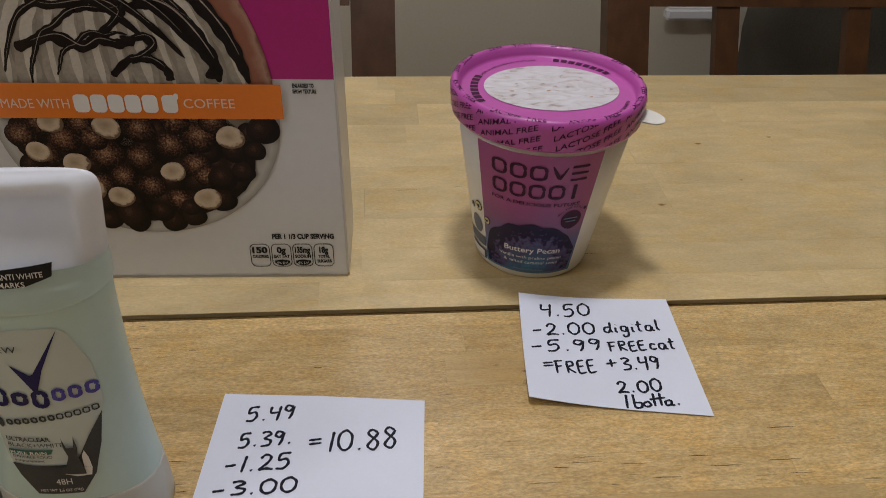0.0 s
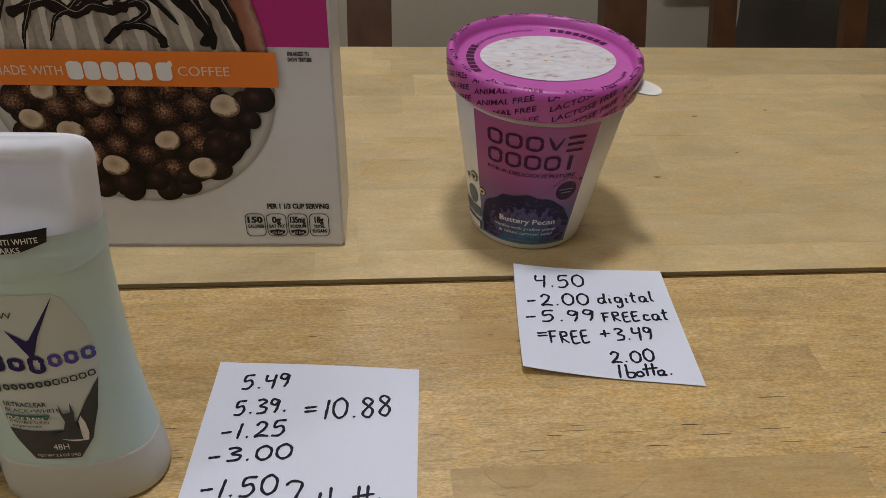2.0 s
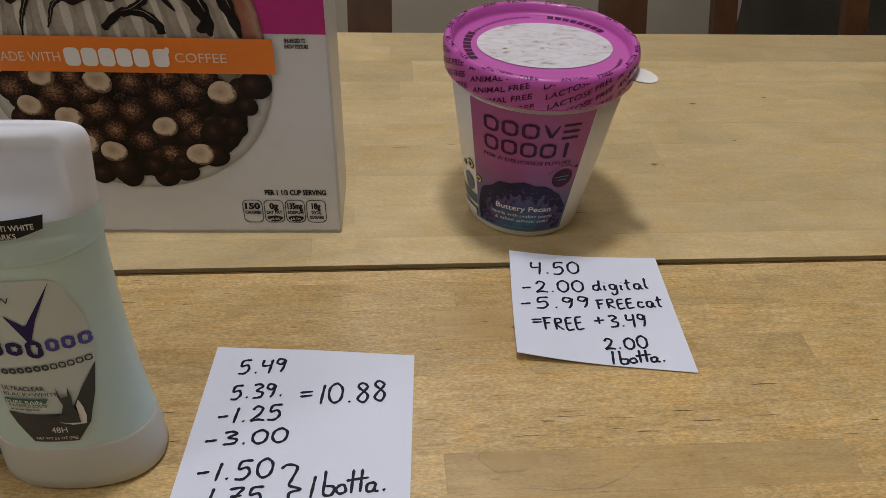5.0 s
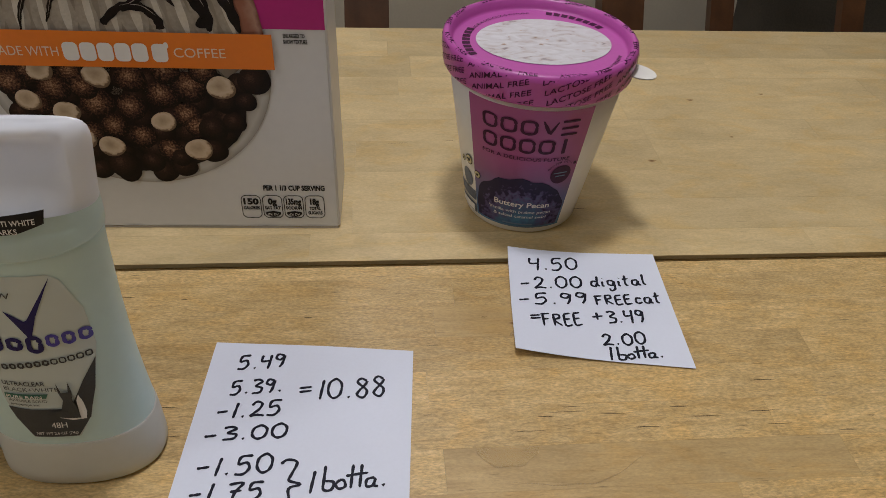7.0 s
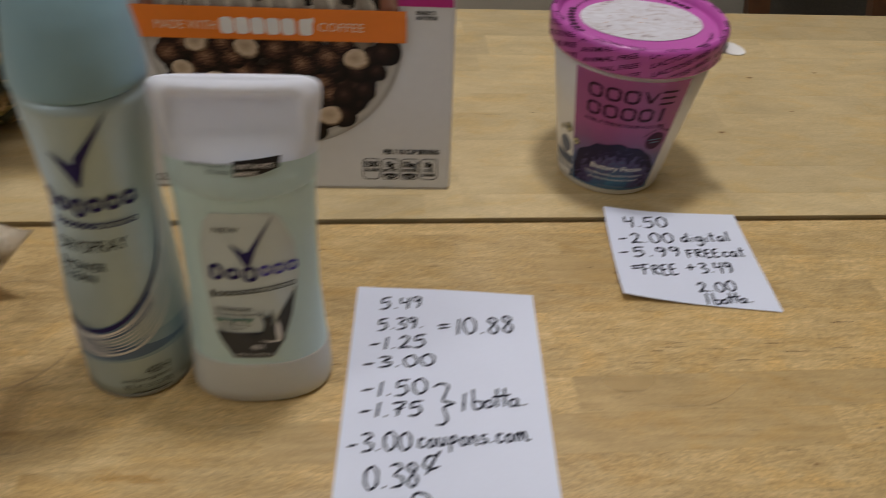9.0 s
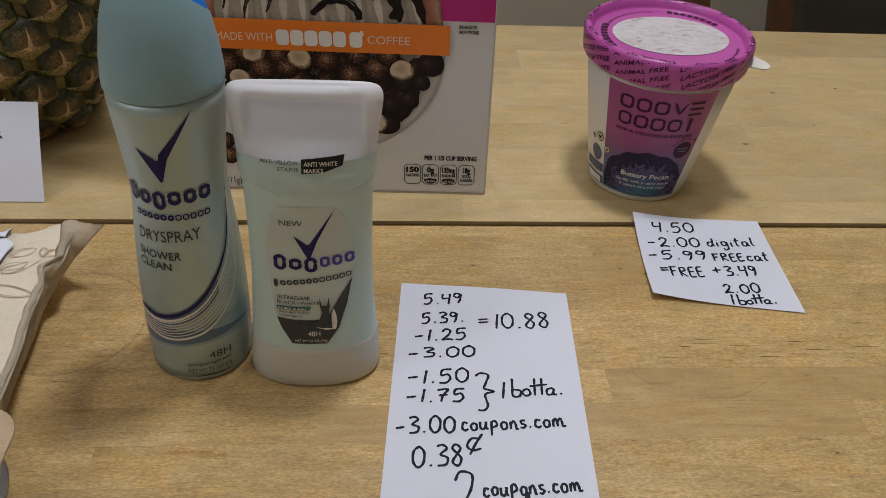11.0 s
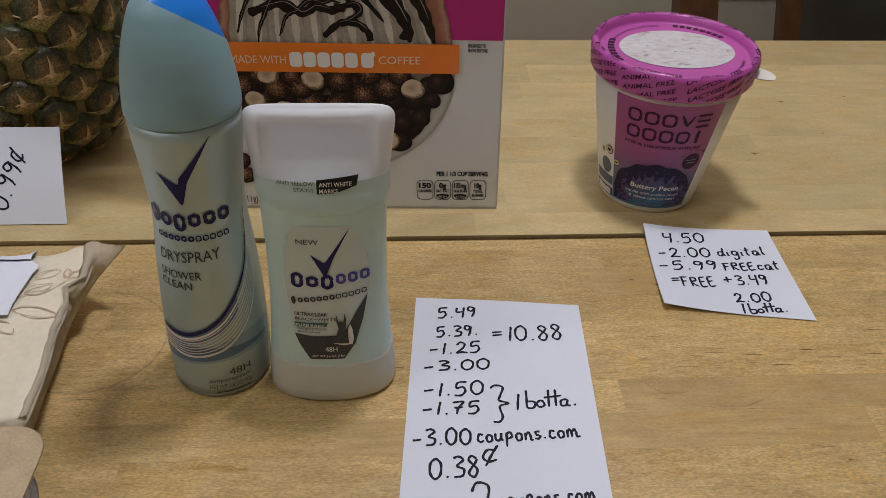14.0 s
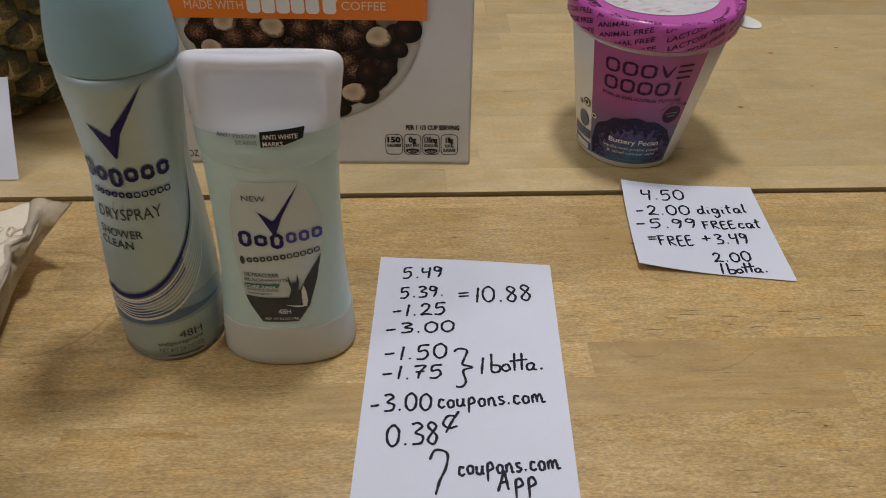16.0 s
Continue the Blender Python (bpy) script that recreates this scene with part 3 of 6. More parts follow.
# ---- cereal box ----
BOX_C = Vector((0.0532, 0.0280, 0.0))
BOX_A = Vector((1, -0.030, 0)).normalized()
BOX_U = Vector((-0.02, 0.05, 1)).normalized()
BOX_D = Vector((0.030, 1, 0)).normalized()
BOX_N = BOX_A.cross(BOX_U).normalized()
BW, BH, BD = 0.190, 0.290, 0.052


def on_box(u, v, h):
    return BOX_C + BOX_A * u + BOX_U * v + BOX_N * (h + 0.00015)


def sheared_box(bevel):
    bm = box_bm(-BW, 0, 0.0004, 0, BD, BH, bevel, 3)
    for v in bm.verts:
        v.co = BOX_C + BOX_A * v.co.x + BOX_D * v.co.y + BOX_U * v.co.z
        v.co.z = max(v.co.z, 0.0004)
    return bm


cereal = thing("cereal_box", tuple(BOX_C + BOX_A * (-BW / 2) + BOX_D * (BD / 2)), "grey and magenta cereal carton picturing cocoa balls and whipped cream", "box")
part("carton", sheared_box(0.0012), M_CARTON, cereal)
bm = bmesh.new()
patch(bm, [(-BW + 0.001, 0.0004), (-0.0008, 0.0004)] + [(-0.0008 - (BW - 0.002) * i / 60, 0.0016 + 0.0009 * noise.noise(Vector((i * 0.37, 2, 0)))) for i in range(61)], on_box, 0.0002)
part("bottom_flap_edge", bm, M_CARTONEDGE, cereal)
bm = bmesh.new()
patch(bm, rect(-BW + 0.001, 0.1092, -0.001, BH - 0.002), on_box, 0.0)
part("magenta_panel", bm, M_MAGENTA, cereal)
M_BOWL = radial("bowl_photo", ((0.0, (0.36, 0.33, 0.30)), (0.86, (0.42, 0.40, 0.38)), (0.95, (0.54, 0.53, 0.51)), (1.0, (0.34, 0.32, 0.30))), 0.4, grit=0.03, scale=60)
M_DRINK = radial("cocoa_drink_photo", ((0.0, (0.20, 0.085, 0.05)), (0.7, (0.24, 0.095, 0.055)), (0.92, (0.30, 0.125, 0.08)), (0.97, (0.42, 0.24, 0.18)), (1.0, (0.20, 0.085, 0.06))), 0.35, grit=0.06, scale=120)
M_CREAM = radial("whipped_cream_photo", ((0.0, (0.25, 0.21, 0.17)), (0.55, (0.32, 0.275, 0.225)), (0.85, (0.27, 0.23, 0.185)), (1.0, (0.24, 0.19, 0.15))), 0.4, grit=0.25, scale=70)
M_CHOC = mat("chocolate_sauce_photo", (0.013, 0.008, 0.007), 0.3, vary=0.5, scale=160, gloss=0.2)
M_CHOCLIT = mat("chocolate_glint_photo", (0.34, 0.29, 0.25), 0.35, vary=0.4, scale=300)
M_BALL = radial("cocoa_ball_photo", ((0.0, (0.34, 0.20, 0.12)), (0.22, (0.17, 0.085, 0.05)), (0.55, (0.075, 0.034, 0.022)), (0.80, (0.028, 0.013, 0.010)), (1.0, (0.010, 0.006, 0.005))), 0.4, (-0.12, 0.15), 1.15, 1150, 0.0)
M_BALLDARK = radial("dark_cocoa_ball_photo", ((0.0, (0.085, 0.042, 0.03)), (0.35, (0.03, 0.015, 0.011)), (1.0, (0.010, 0.006, 0.005))), 0.4, (-0.2, 0.25), 0.5, 1300, 0.0)
M_MALLOW = radial("marshmallow_photo", ((0.0, (0.38, 0.28, 0.19)), (0.45, (0.52, 0.40, 0.28)), (0.75, (0.60, 0.49, 0.37)), (0.9, (0.50, 0.38, 0.26)), (1.0, (0.17, 0.11, 0.07))), 0.4, (-0.1, 0.15), 0.34, 420)


def disc_uv(bm, u, v, a, b, at, h, n=22, turn=0.0, up=None, rings=(1.0,), half=None, wob=0.0):
    """A printed round with its unit disc as UV. half: only above (1) or below (-1) its middle."""
    lay = bm.loops.layers.uv.verify()
    lo, hi = (0, 2 * math.pi) if not half else ((0, math.pi) if half > 0 else (math.pi, 2 * math.pi))
    phase = random.uniform(0, 6)
    steps = [lo + (hi - lo) * i / n for i in range(n + (1 if half else 0))]
    unit = [(math.cos(t), math.sin(t), 1 + wob * math.sin(3 * t + phase)) for t in steps]
    mid = bm.verts.new(at(u, v, h))

    def lay_at(c, s, k):
        x, y = a * c * k, (up if up and s > 0 else b) * s * k
        return at(u + x * math.cos(turn) - y * math.sin(turn), v + x * math.sin(turn) + y * math.cos(turn), h)

    vs = [bm.verts.new(lay_at(c, s, k)) for c, s, k in unit]
    for i in range(len(vs) - (1 if half else 0)):
        j = (i + 1) % len(vs)
        f = bm.faces.new((mid, vs[i], vs[j]))
        for loop, w in zip(f.loops, ((0, 0), unit[i][:2], unit[j][:2])):
            loop[lay].uv = w


bm = bmesh.new()
disc_uv(bm, -0.093, 0.0895, 0.0655, 0.0612, on_box, 0.0002, n=72, up=0.088)
part("bowl_photo", bm, M_BOWL, cereal)
bm = bmesh.new()
disc_uv(bm, -0.093, 0.094, 0.0648, 0.05, on_box, 0.0004, n=48, up=0.090, half=1)
part("drink_photo", bm, M_DRINK, cereal)
bm = bmesh.new()
disc_uv(bm, -0.095, 0.096, 0.056, 0.02, on_box, 0.0006, n=60, up=0.074)
part("cream_photo", bm, M_CREAM, cereal)
def sauce(pts, wide, h, taper=True, lit=True):
    bm = bmesh.new()
    line = smooth_line(pts, 7)
    stroke(bm, line, wide, on_box, h, taper=taper)
    ob = part("chocolate_sauce_line", bm, M_CHOC, cereal)
    if lit:
        bm = bmesh.new()
        stroke(bm, [(u + 0.1 * wide, v + 0.18 * wide) for u, v in line[4:-8]], wide * 0.09, on_box, h + 0.0003, taper=True)
        part("sauce_glint", bm, M_CHOCLIT, ob)


# ridges of piped cream that fan out from the top, each with a bright crest
M_RIDGE = mat("cream_ridge_photo", (0.36, 0.315, 0.26), 0.4, vary=0.22, scale=70, gloss=0.2)
M_RIDGETOP = mat("cream_crest_photo", (0.58, 0.53, 0.455), 0.4, vary=0.12, scale=90, gloss=0.2)
for k in range(11):
    f = k / 10
    ridge = smooth_line([(-0.122 + 0.044 * f, 0.162), (-0.133 + 0.072 * f, 0.146 + 0.004 * math.sin(3 * f)), (-0.143 + 0.094 * f, 0.128), (-0.146 + 0.104 * f, 0.104)], 8)
    for nm, m, wd, h in (("cream_ridge", M_RIDGE, 0.0098, 0.00072), ("cream_crest", M_RIDGETOP, 0.0052, 0.00080)):
        bm = bmesh.new()
        stroke(bm, [(u + (0.0012 if nm == "cream_crest" else 0), v) for u, v in ridge], wd * (1 + 0.25 * math.sin(k * 2.4)), on_box, h + 0.000004 * k, taper=nm == "cream_crest")
        part(nm, bm, m, cereal)
# arcs of sauce round the swirl
for k, (r, wd, a0, a1) in enumerate(((0.96, 0.0042, 172, 20), (0.74, 0.0036, 178, 62), (0.52, 0.0030, 165, 70))):
    sauce([(-0.098 + 0.050 * r * math.cos(radians(a)), 0.104 + 0.050 * r * math.sin(radians(a)) + 0.0012 * math.sin(a * 0.19)) for a in [a0 + (a1 - a0) * i / 9 for i in range(10)]], wd, 0.00084 + 0.00001 * k)
# ribbons of sauce down the right-hand curl, then loops over the left-hand lobes
sauce([(-0.0878, 0.1403), (-0.0779, 0.1433), (-0.0683, 0.139), (-0.0596, 0.1282), (-0.0536, 0.116), (-0.0524, 0.1077)], 0.0091, 0.00090, taper=True)
sauce([(-0.0806, 0.1521), (-0.068, 0.1529), (-0.0571, 0.1442), (-0.0475, 0.1305), (-0.0421, 0.1176), (-0.0391, 0.1073)], 0.0080, 0.00093, taper=True)
sauce([(-0.0981, 0.1592), (-0.086, 0.1482), (-0.0746, 0.148), (-0.064, 0.1375), (-0.0585, 0.1252)], 0.0059, 0.00096, taper=True)
sauce([(-0.1288, 0.1436), (-0.1189, 0.1417), (-0.1067, 0.1434), (-0.0985, 0.1441), (-0.091, 0.1392), (-0.0982, 0.131), (-0.1068, 0.1252)], 0.0042, 0.00099, taper=False)
sauce([(-0.1383, 0.1228), (-0.1258, 0.1274), (-0.1179, 0.1282), (-0.1096, 0.1234), (-0.102, 0.1268), (-0.0936, 0.1251), (-0.0883, 0.1273)], 0.0051, 0.00102, taper=False)
sauce([(-0.0918, 0.1257), (-0.082, 0.1288), (-0.0785, 0.125), (-0.0849, 0.1198), (-0.0912, 0.1176), (-0.0992, 0.1105)], 0.0039, 0.00105, taper=False)
sauce([(-0.0903, 0.1182), (-0.0813, 0.1184), (-0.075, 0.1133), (-0.0739, 0.1084)], 0.0045, 0.00108, taper=False)
for k in range(3):
    sauce([(-0.147 + 0.013 * k, 0.150 + 0.004 * k), (-0.128 + 0.014 * k, 0.152), (-0.106 + 0.014 * k, 0.147 - 0.002 * k), (-0.088 + 0.012 * k, 0.134 - 0.003 * k), (-0.078 + 0.012 * k, 0.122 - 0.003 * k)], 0.0042, 0.00122 + 0.00003 * k)
for k, (u, v, a, b) in enumerate(((-0.1189, 0.1264, 0.0036, 0.0024), (-0.1079, 0.1246, 0.0036, 0.0024), (-0.0903, 0.1392, 0.003, 0.0022), (-0.0891, 0.1268, 0.0034, 0.002), (-0.0547, 0.1119, 0.0034, 0.0028), (-0.0823, 0.1185, 0.003, 0.002))):
    bm = bmesh.new()
    disc_uv(bm, u, v, a, b, on_box, 0.0012 + 0.00001 * k, n=20, turn=random.uniform(-0.6, 0.6), wob=0.12)
    part("sauce_pool", bm, M_CHOC, cereal)
bm = bmesh.new()
patch(bm, oval(-0.095, 0.069, 0.054, 0.034, 40), on_box, 0.0006)
part("cocoa_bed_picture", bm, M_CHOC, cereal)
# under layer in the dark, then the balls that lie on top
balls = []
for row in range(6):
    v = 0.036 + 0.0095 * row
    half_w = 0.0615 * math.sqrt(max(0.02, 1 - ((0.0895 - v) / 0.0612) ** 2)) - 0.007
    u = -0.096 - half_w + random.uniform(0, 0.006)
    while u < -0.093 + half_w:
        balls.append((u + random.uniform(-1, 1) * 0.002, v + random.uniform(-1, 1) * 0.002, random.uniform(0.0058, 0.0070)))
        u += random.uniform(0.0122, 0.0158)
random.shuffle(balls)
UNDER = len(balls)
balls += [(-0.1466, 0.0815, 0.0076), (-0.1277, 0.0798, 0.0078), (-0.1097, 0.0715, 0.0084), (-0.0942, 0.07, 0.007), (-0.0794, 0.0763, 0.0076), (-0.0656, 0.0806, 0.0082), (-0.0688, 0.0661, 0.0068), (-0.0918, 0.0543, 0.0064), (-0.08, 0.047, 0.0064), (-0.1039, 0.0598, 0.0066), (-0.0923, 0.0847, 0.0074), (-0.0759, 0.0883, 0.0068), (-0.1188, 0.0875, 0.0066), (-0.137, 0.0713, 0.0066), (-0.1157, 0.0557, 0.0064), (-0.065, 0.0598, 0.0062), (-0.0579, 0.0588, 0.007), (-0.0474, 0.0624, 0.0058), (-0.0354, 0.0847, 0.008), (-0.0499, 0.0735, 0.0062), (-0.1038, 0.0389, 0.0078), (-0.0896, 0.0403, 0.0058), (-0.0752, 0.0429, 0.005), (-0.0584, 0.0885, 0.0066), (-0.0404, 0.0735, 0.0052), (-0.1145, 0.08, 0.0066), (-0.1371, 0.0872, 0.0064)]
for k, (u, v, r) in enumerate(balls + [(-0.1525, 0.0241, 0.0062), (-0.1545, 0.034, 0.006)]):
    bm = bmesh.new()
    disc_uv(bm, u, v, r, r * random.uniform(0.9, 1.0), on_box, 0.0008 + 0.000004 * k, n=22, turn=random.uniform(-0.4, 0.4), wob=0.04)
    part("cocoa_ball_picture", bm, M_BALLDARK if k < UNDER or 16 <= k - UNDER <= 22 or k - UNDER == 24 else M_BALL, cereal)
for k, (u, v, r) in enumerate(((-0.0512, 0.0806, 0.0068), (-0.0807, 0.0626, 0.0060), (-0.1078, 0.049, 0.0064), (-0.0663, 0.0477, 0.0068), (-0.1073, 0.0855, 0.0066), (-0.125, 0.0668, 0.0066), (-0.132, 0.088, 0.006), (-0.141, 0.073, 0.006), (-0.12, 0.053, 0.006))):
    bm = bmesh.new()
    disc_uv(bm, u, v, r, r * 0.86, on_box, 0.0013 + 0.00001 * k, n=22, turn=random.uniform(-0.4, 0.4), wob=0.03)
    part("marshmallow_picture", bm, M_MALLOW, cereal)
bm = bmesh.new()
patch(bm, rect(-0.1655, 0.0903, -0.0252, 0.1072), on_box, 0.0017)
part("orange_band", bm, M_ORANGE, cereal)
bm = bmesh.new()
lettering(bm, "MADE WITH", -0.1512, 0.0953, 0.0302, 0.0047, on_box, 0.0019)
part("band_lettering", bm, M_PALEINK, cereal)
bm = bmesh.new()
lettering(bm, "COFFEE", -0.0699, 0.0957, 0.0231, 0.0047, on_box, 0.0019)
part("band_lettering", bm, M_PALEINK, cereal)
for k in range(6):
    bm = bmesh.new()
    u = -0.1190 + 0.00765 * k + (0.0012 if k == 5 else 0)
    emblem_shape(bm, u, 0.0933, u + 0.0074, 0.1020, on_box, 0.0019 + 0.00003 * k, "s")
    part("maker_mark", bm, M_WHITEINK, cereal)
bm = bmesh.new()
patch(bm, oval(-0.0729, 0.1012, 0.0011, 0.0016, 14), on_box, 0.0019)
part("maker_mark", bm, M_WHITEINK, cereal)
bm = bmesh.new()
lettering(bm, "ENLARGED TO", -0.0202, 0.1053, 0.0098, 0.0019, on_box, 0.0002, weight=0.045)
lettering(bm, "SHOW TEXTURE", -0.0203, 0.1025, 0.0109, 0.0019, on_box, 0.0002, weight=0.045)
part("small_lettering", bm, M_BLACKINK, cereal)
bm = bmesh.new()
lettering(bm, "PER 1 1/3 CUP SERVING", -0.0380, 0.0238, 0.0313, 0.0030, on_box, 0.0002, weight=0.045)
for k, (big, small) in enumerate((("150", "CALORIES"), ("0g", "SAT FAT"), ("135mg", "SODIUM"), ("18g", "TOTAL SUGARS"))):
    part("serving_lettering" if k == 0 else "nutrition_icon", bm, M_BLACKINK, cereal)
    bm = bmesh.new()
    u = -0.0502 + 0.01088 * k
    frame_of(rect(u, 0.0068, u + 0.0102, 0.0208, 0.0028), rect(u + 0.0004, 0.0072, u + 0.0098, 0.0204, 0.0025), bm, on_box, 0.0002)
    wd = 0.0078 if k in (0, 2) else 0.0046
    lettering(bm, big, u + 0.0051 - wd / 2, 0.0153, wd, 0.0036, on_box, 0.0002, weight=0.05)
    if k == 3:
        lettering(bm, "TOTAL", u + 0.0022, 0.0120, 0.0058, 0.0019, on_box, 0.0002, weight=0.045)
        lettering(bm, "SUGARS", u + 0.0014, 0.0092, 0.0074, 0.0019, on_box, 0.0002, weight=0.045)
    else:
        lettering(bm, small, u + 0.0010, 0.0122, 0.0082, 0.0019, on_box, 0.0002, weight=0.045)
    if k in (1, 2):
        patch(bm, [(u + 0.0012, 0.0105), (u + 0.0012, 0.0092), (u + 0.003, 0.0078), (u + 0.0051, 0.0074), (u + 0.0072, 0.0078), (u + 0.009, 0.0092), (u + 0.009, 0.0105), (u + 0.0051, 0.0112)], on_box, 0.00022)
part("nutrition_icon", bm, M_BLACKINK, cereal)
bm = bmesh.new()
lettering(bm, "OZ (311g)", -0.1665, 0.0045, 0.0182, 0.0048, on_box, 0.0002)
part("black_lettering", bm, M_BLACKINK, cereal)
bm = bmesh.new()
for k in (1, 2):
    lettering(bm, "0% DV" if k == 1 else "6% DV", -0.0502 + 0.01088 * k + 0.0024, 0.0086, 0.0054, 0.0014, on_box, 0.0005)
part("reversed_lettering", bm, M_WHITEINK, cereal)

# ---- ice cream tub ----
TX, TY, TZ = 0.1541, 0.0521, 0.1005
M_CUP = mat("white_coated_board", (0.78, 0.76, 0.72), 0.4, vary=0.03, scale=30, coat=0.1)
M_TUBLABEL = rising("purple_to_blue_print", 0.0, 0.085, ((0.06, (0.06, 0.19, 0.33)), (0.30, (0.085, 0.12, 0.27)), (0.50, (0.22, 0.06, 0.20)), (0.62, (0.32, 0.06, 0.225)), (1.0, (0.33, 0.06, 0.235))), 0.38, 0.15)
M_LID = mat("orchid_pink_print", (0.46, 0.08, 0.36), 0.38, vary=0.05, scale=50, coat=0.15)
M_PLUM = mat("dark_plum_ink", (0.05, 0.008, 0.038), 0.45, vary=0.1, gloss=0.2)
M_SCOOP = radial("ice_cream_scoop_print", ((0.0, (0.08, 0.21, 0.34)), (0.4, (0.075, 0.135, 0.245)), (0.75, (0.10, 0.085, 0.19)), (0.93, (0.05, 0.035, 0.10)), (1.0, (0.02, 0.015, 0.05))), 0.4, (0.0, -0.35), 0.75, 380)
def streaky(name, stops, scale, rough=0.35, squash=(1, 1, 1)):
    """A printed picture of soft streaks."""
    m, n, l, b = nodes_of(name)
    geo, mp, t = n.new("ShaderNodeNewGeometry"), n.new("ShaderNodeMapping"), n.new("ShaderNodeTexNoise")
    mp.inputs["Scale"].default_value = squash
    t.inputs["Scale"].default_value, t.inputs["Detail"].default_value, t.inputs["Distortion"].default_value = scale, 7, 1.6
    l.new(geo.outputs["Position"], mp.inputs[0]), l.new(mp.outputs[0], t.inputs["Vector"])
    r = ramp_node(n, stops)
    l.new(t.outputs[0], r.inputs[0]), l.new(r.outputs[0], b.inputs["Base Color"])
    b.inputs["Roughness"].default_value = rough
    return m


M_LIDPHOTO = streaky("ice_cream_photo", ((0.30, (0.26, 0.23, 0.25)), (0.37, (0.50, 0.44, 0.44)), (0.46, (0.55, 0.53, 0.56)), (0.7, (0.63, 0.62, 0.66))), 130, squash=(0.7, 1.3, 1))
M_CARAMEL = mat("caramel_print", (0.48, 0.27, 0.15), 0.4, vary=0.5, scale=300)
tub = thing("ice_cream_tub", (TX, TY, 0), "pink-lidded paper tub of ice cream with a purple and blue label", "tub")


def cup_r(z):
    return 0.0306 + (0.0450 - 0.0306) * z / 0.088


cup_rings = [ring(TX, TY, z, cup_r(z) - d, n=96) for z, d in ((0.003, 0.003), (0.0006, 0.0018), (0.0003, 0.0009), (0.0012, 0.0002), (0.02, 0), (0.05, 0), (0.088, 0))]
part("cup", loft(cup_rings), M_CUP, tub, smooth=True)
lid_prof = ((0.0858, 0.0452), (0.0850, 0.0470), (0.0862, 0.04755), (0.0930, 0.0482), (0.0968, 0.04845), (0.0994, 0.0480), (0.1006, 0.0468), (0.1006, 0.0456), (0.0994, 0.0443), (0.0962, 0.0437), (0.0950, 0.0433), (0.0948, 0.0425))
part("lid", loft([ring(TX, TY, z, r, n=96) for z, r in lid_prof], caps=(True, True)), M_LID, tub, "orchid pink lid printed with dark lettering", smooth=True)
# opening tab under the lid
bm = bmesh.new()
tab_c, tab_s = math.cos(radians(-24)), math.sin(radians(-24))
for h in (0.0, 0.0005):
    patch(bm, oval(0.0490, 0, 0.0098, 0.0075, 24), lambda u, v, hh: Vector((TX + tab_c * u - tab_s * v, TY + tab_s * u + tab_c * v, 0.0902 + hh - 0.10 * (u - 0.045))), h)
part("pull_tab", bm, M_CUP, tub)


def on_cup(u, v, h):
    """u: arc metres from the label's middle, at mid height; v: height."""
    a = radians(-101) + u / 0.0385
    r = cup_r(v) + h
    return Vector((TX + r * math.cos(a), TY + r * math.sin(a), v))


LID_SKIRT = ((0.070, 0.0470), (0.0862, 0.04755), (0.0930, 0.0482), (0.0968, 0.04845), (0.0994, 0.0480), (0.12, 0.0470))


def on_lid(u, v, h):
    a = radians(-101) + u / 0.0482
    r = interp(v, 1, LID_SKIRT) + h
    return Vector((TX + r * math.cos(a), TY + r * math.sin(a), v))


def arc(deg):
    return radians(deg + 101) * 0.0385


bm = bmesh.new()
patch(bm, [(arc(-147), 0.0045), (arc(-60.5), 0.0045), (arc(-60.5), 0.0815), (arc(-147), 0.0815)], on_cup, 0.00025, 0.004)
part("label", bm, M_TUBLABEL, tub, smooth=True)
bm = bmesh.new()
lay = bm.loops.layers.uv.verify()
pts = [(arc(-144), 0.006)] + [(arc(-104) + 0.0275 * math.cos(t) + 0.0006 * math.sin(9 * t), 0.016 + (0.0225 + 0.0008 * math.sin(13 * t)) * math.sin(t)) for t in [math.pi * (1 - i / 28) for i in range(29)]] + [(arc(-64.5), 0.006)]
patch(bm, pts, on_cup, 0.0005, 0.004)
for f in bm.faces:
    for loop in f.loops:
        d = loop.vert.co
        loop[lay].uv = ((math.atan2(d.y - TY, d.x - TX) + radians(101)) * 1.5, (d.z - 0.016) / 0.023)
part("scoop_print", bm, M_SCOOP, tub, smooth=True)
bm = bmesh.new()
for v0, kinds in ((0.0668, "ooove"), (0.0555, "ooooi")):
    for k in range(5):
        u = arc(-135.5) + k * 0.00905
        emblem_shape(bm, u, v0, u + 0.0079, v0 + 0.0090, on_cup, 0.0005, kinds[k], 0.21)
lettering(bm, "FOR A DELICIOUS FUTURE", arc(-136), 0.0510, arc(-70) - arc(-136), 0.0022, on_cup, 0.0005, weight=0.01)
patch(bm, oval(arc(-73.5), 0.0415, 0.0057, 0.0060, 30), on_cup, 0.0005, 0.004)
patch(bm, oval(arc(-63.5), 0.0478, 0.0010, 0.0010, 12), on_cup, 0.0005)
lettering(bm, "BETTER WITH", arc(-85), 0.0445, 0.0125, 0.0015, on_cup, 0.0005, slope=0.25, bend=lambda f: 0.003 * math.sin(math.pi * f))
part("plum_print", bm, M_PLUM, tub)
bm = bmesh.new()
lettering(bm, "Buttery Pecan", arc(-125.5), 0.0196, arc(-77) - arc(-125.5), 0.0036, on_cup, 0.0008, weight=0.014)
lettering(bm, "Vanilla with praline pecan", arc(-130.5), 0.0152, arc(-74.5) - arc(-130.5), 0.0021, on_cup, 0.0008)
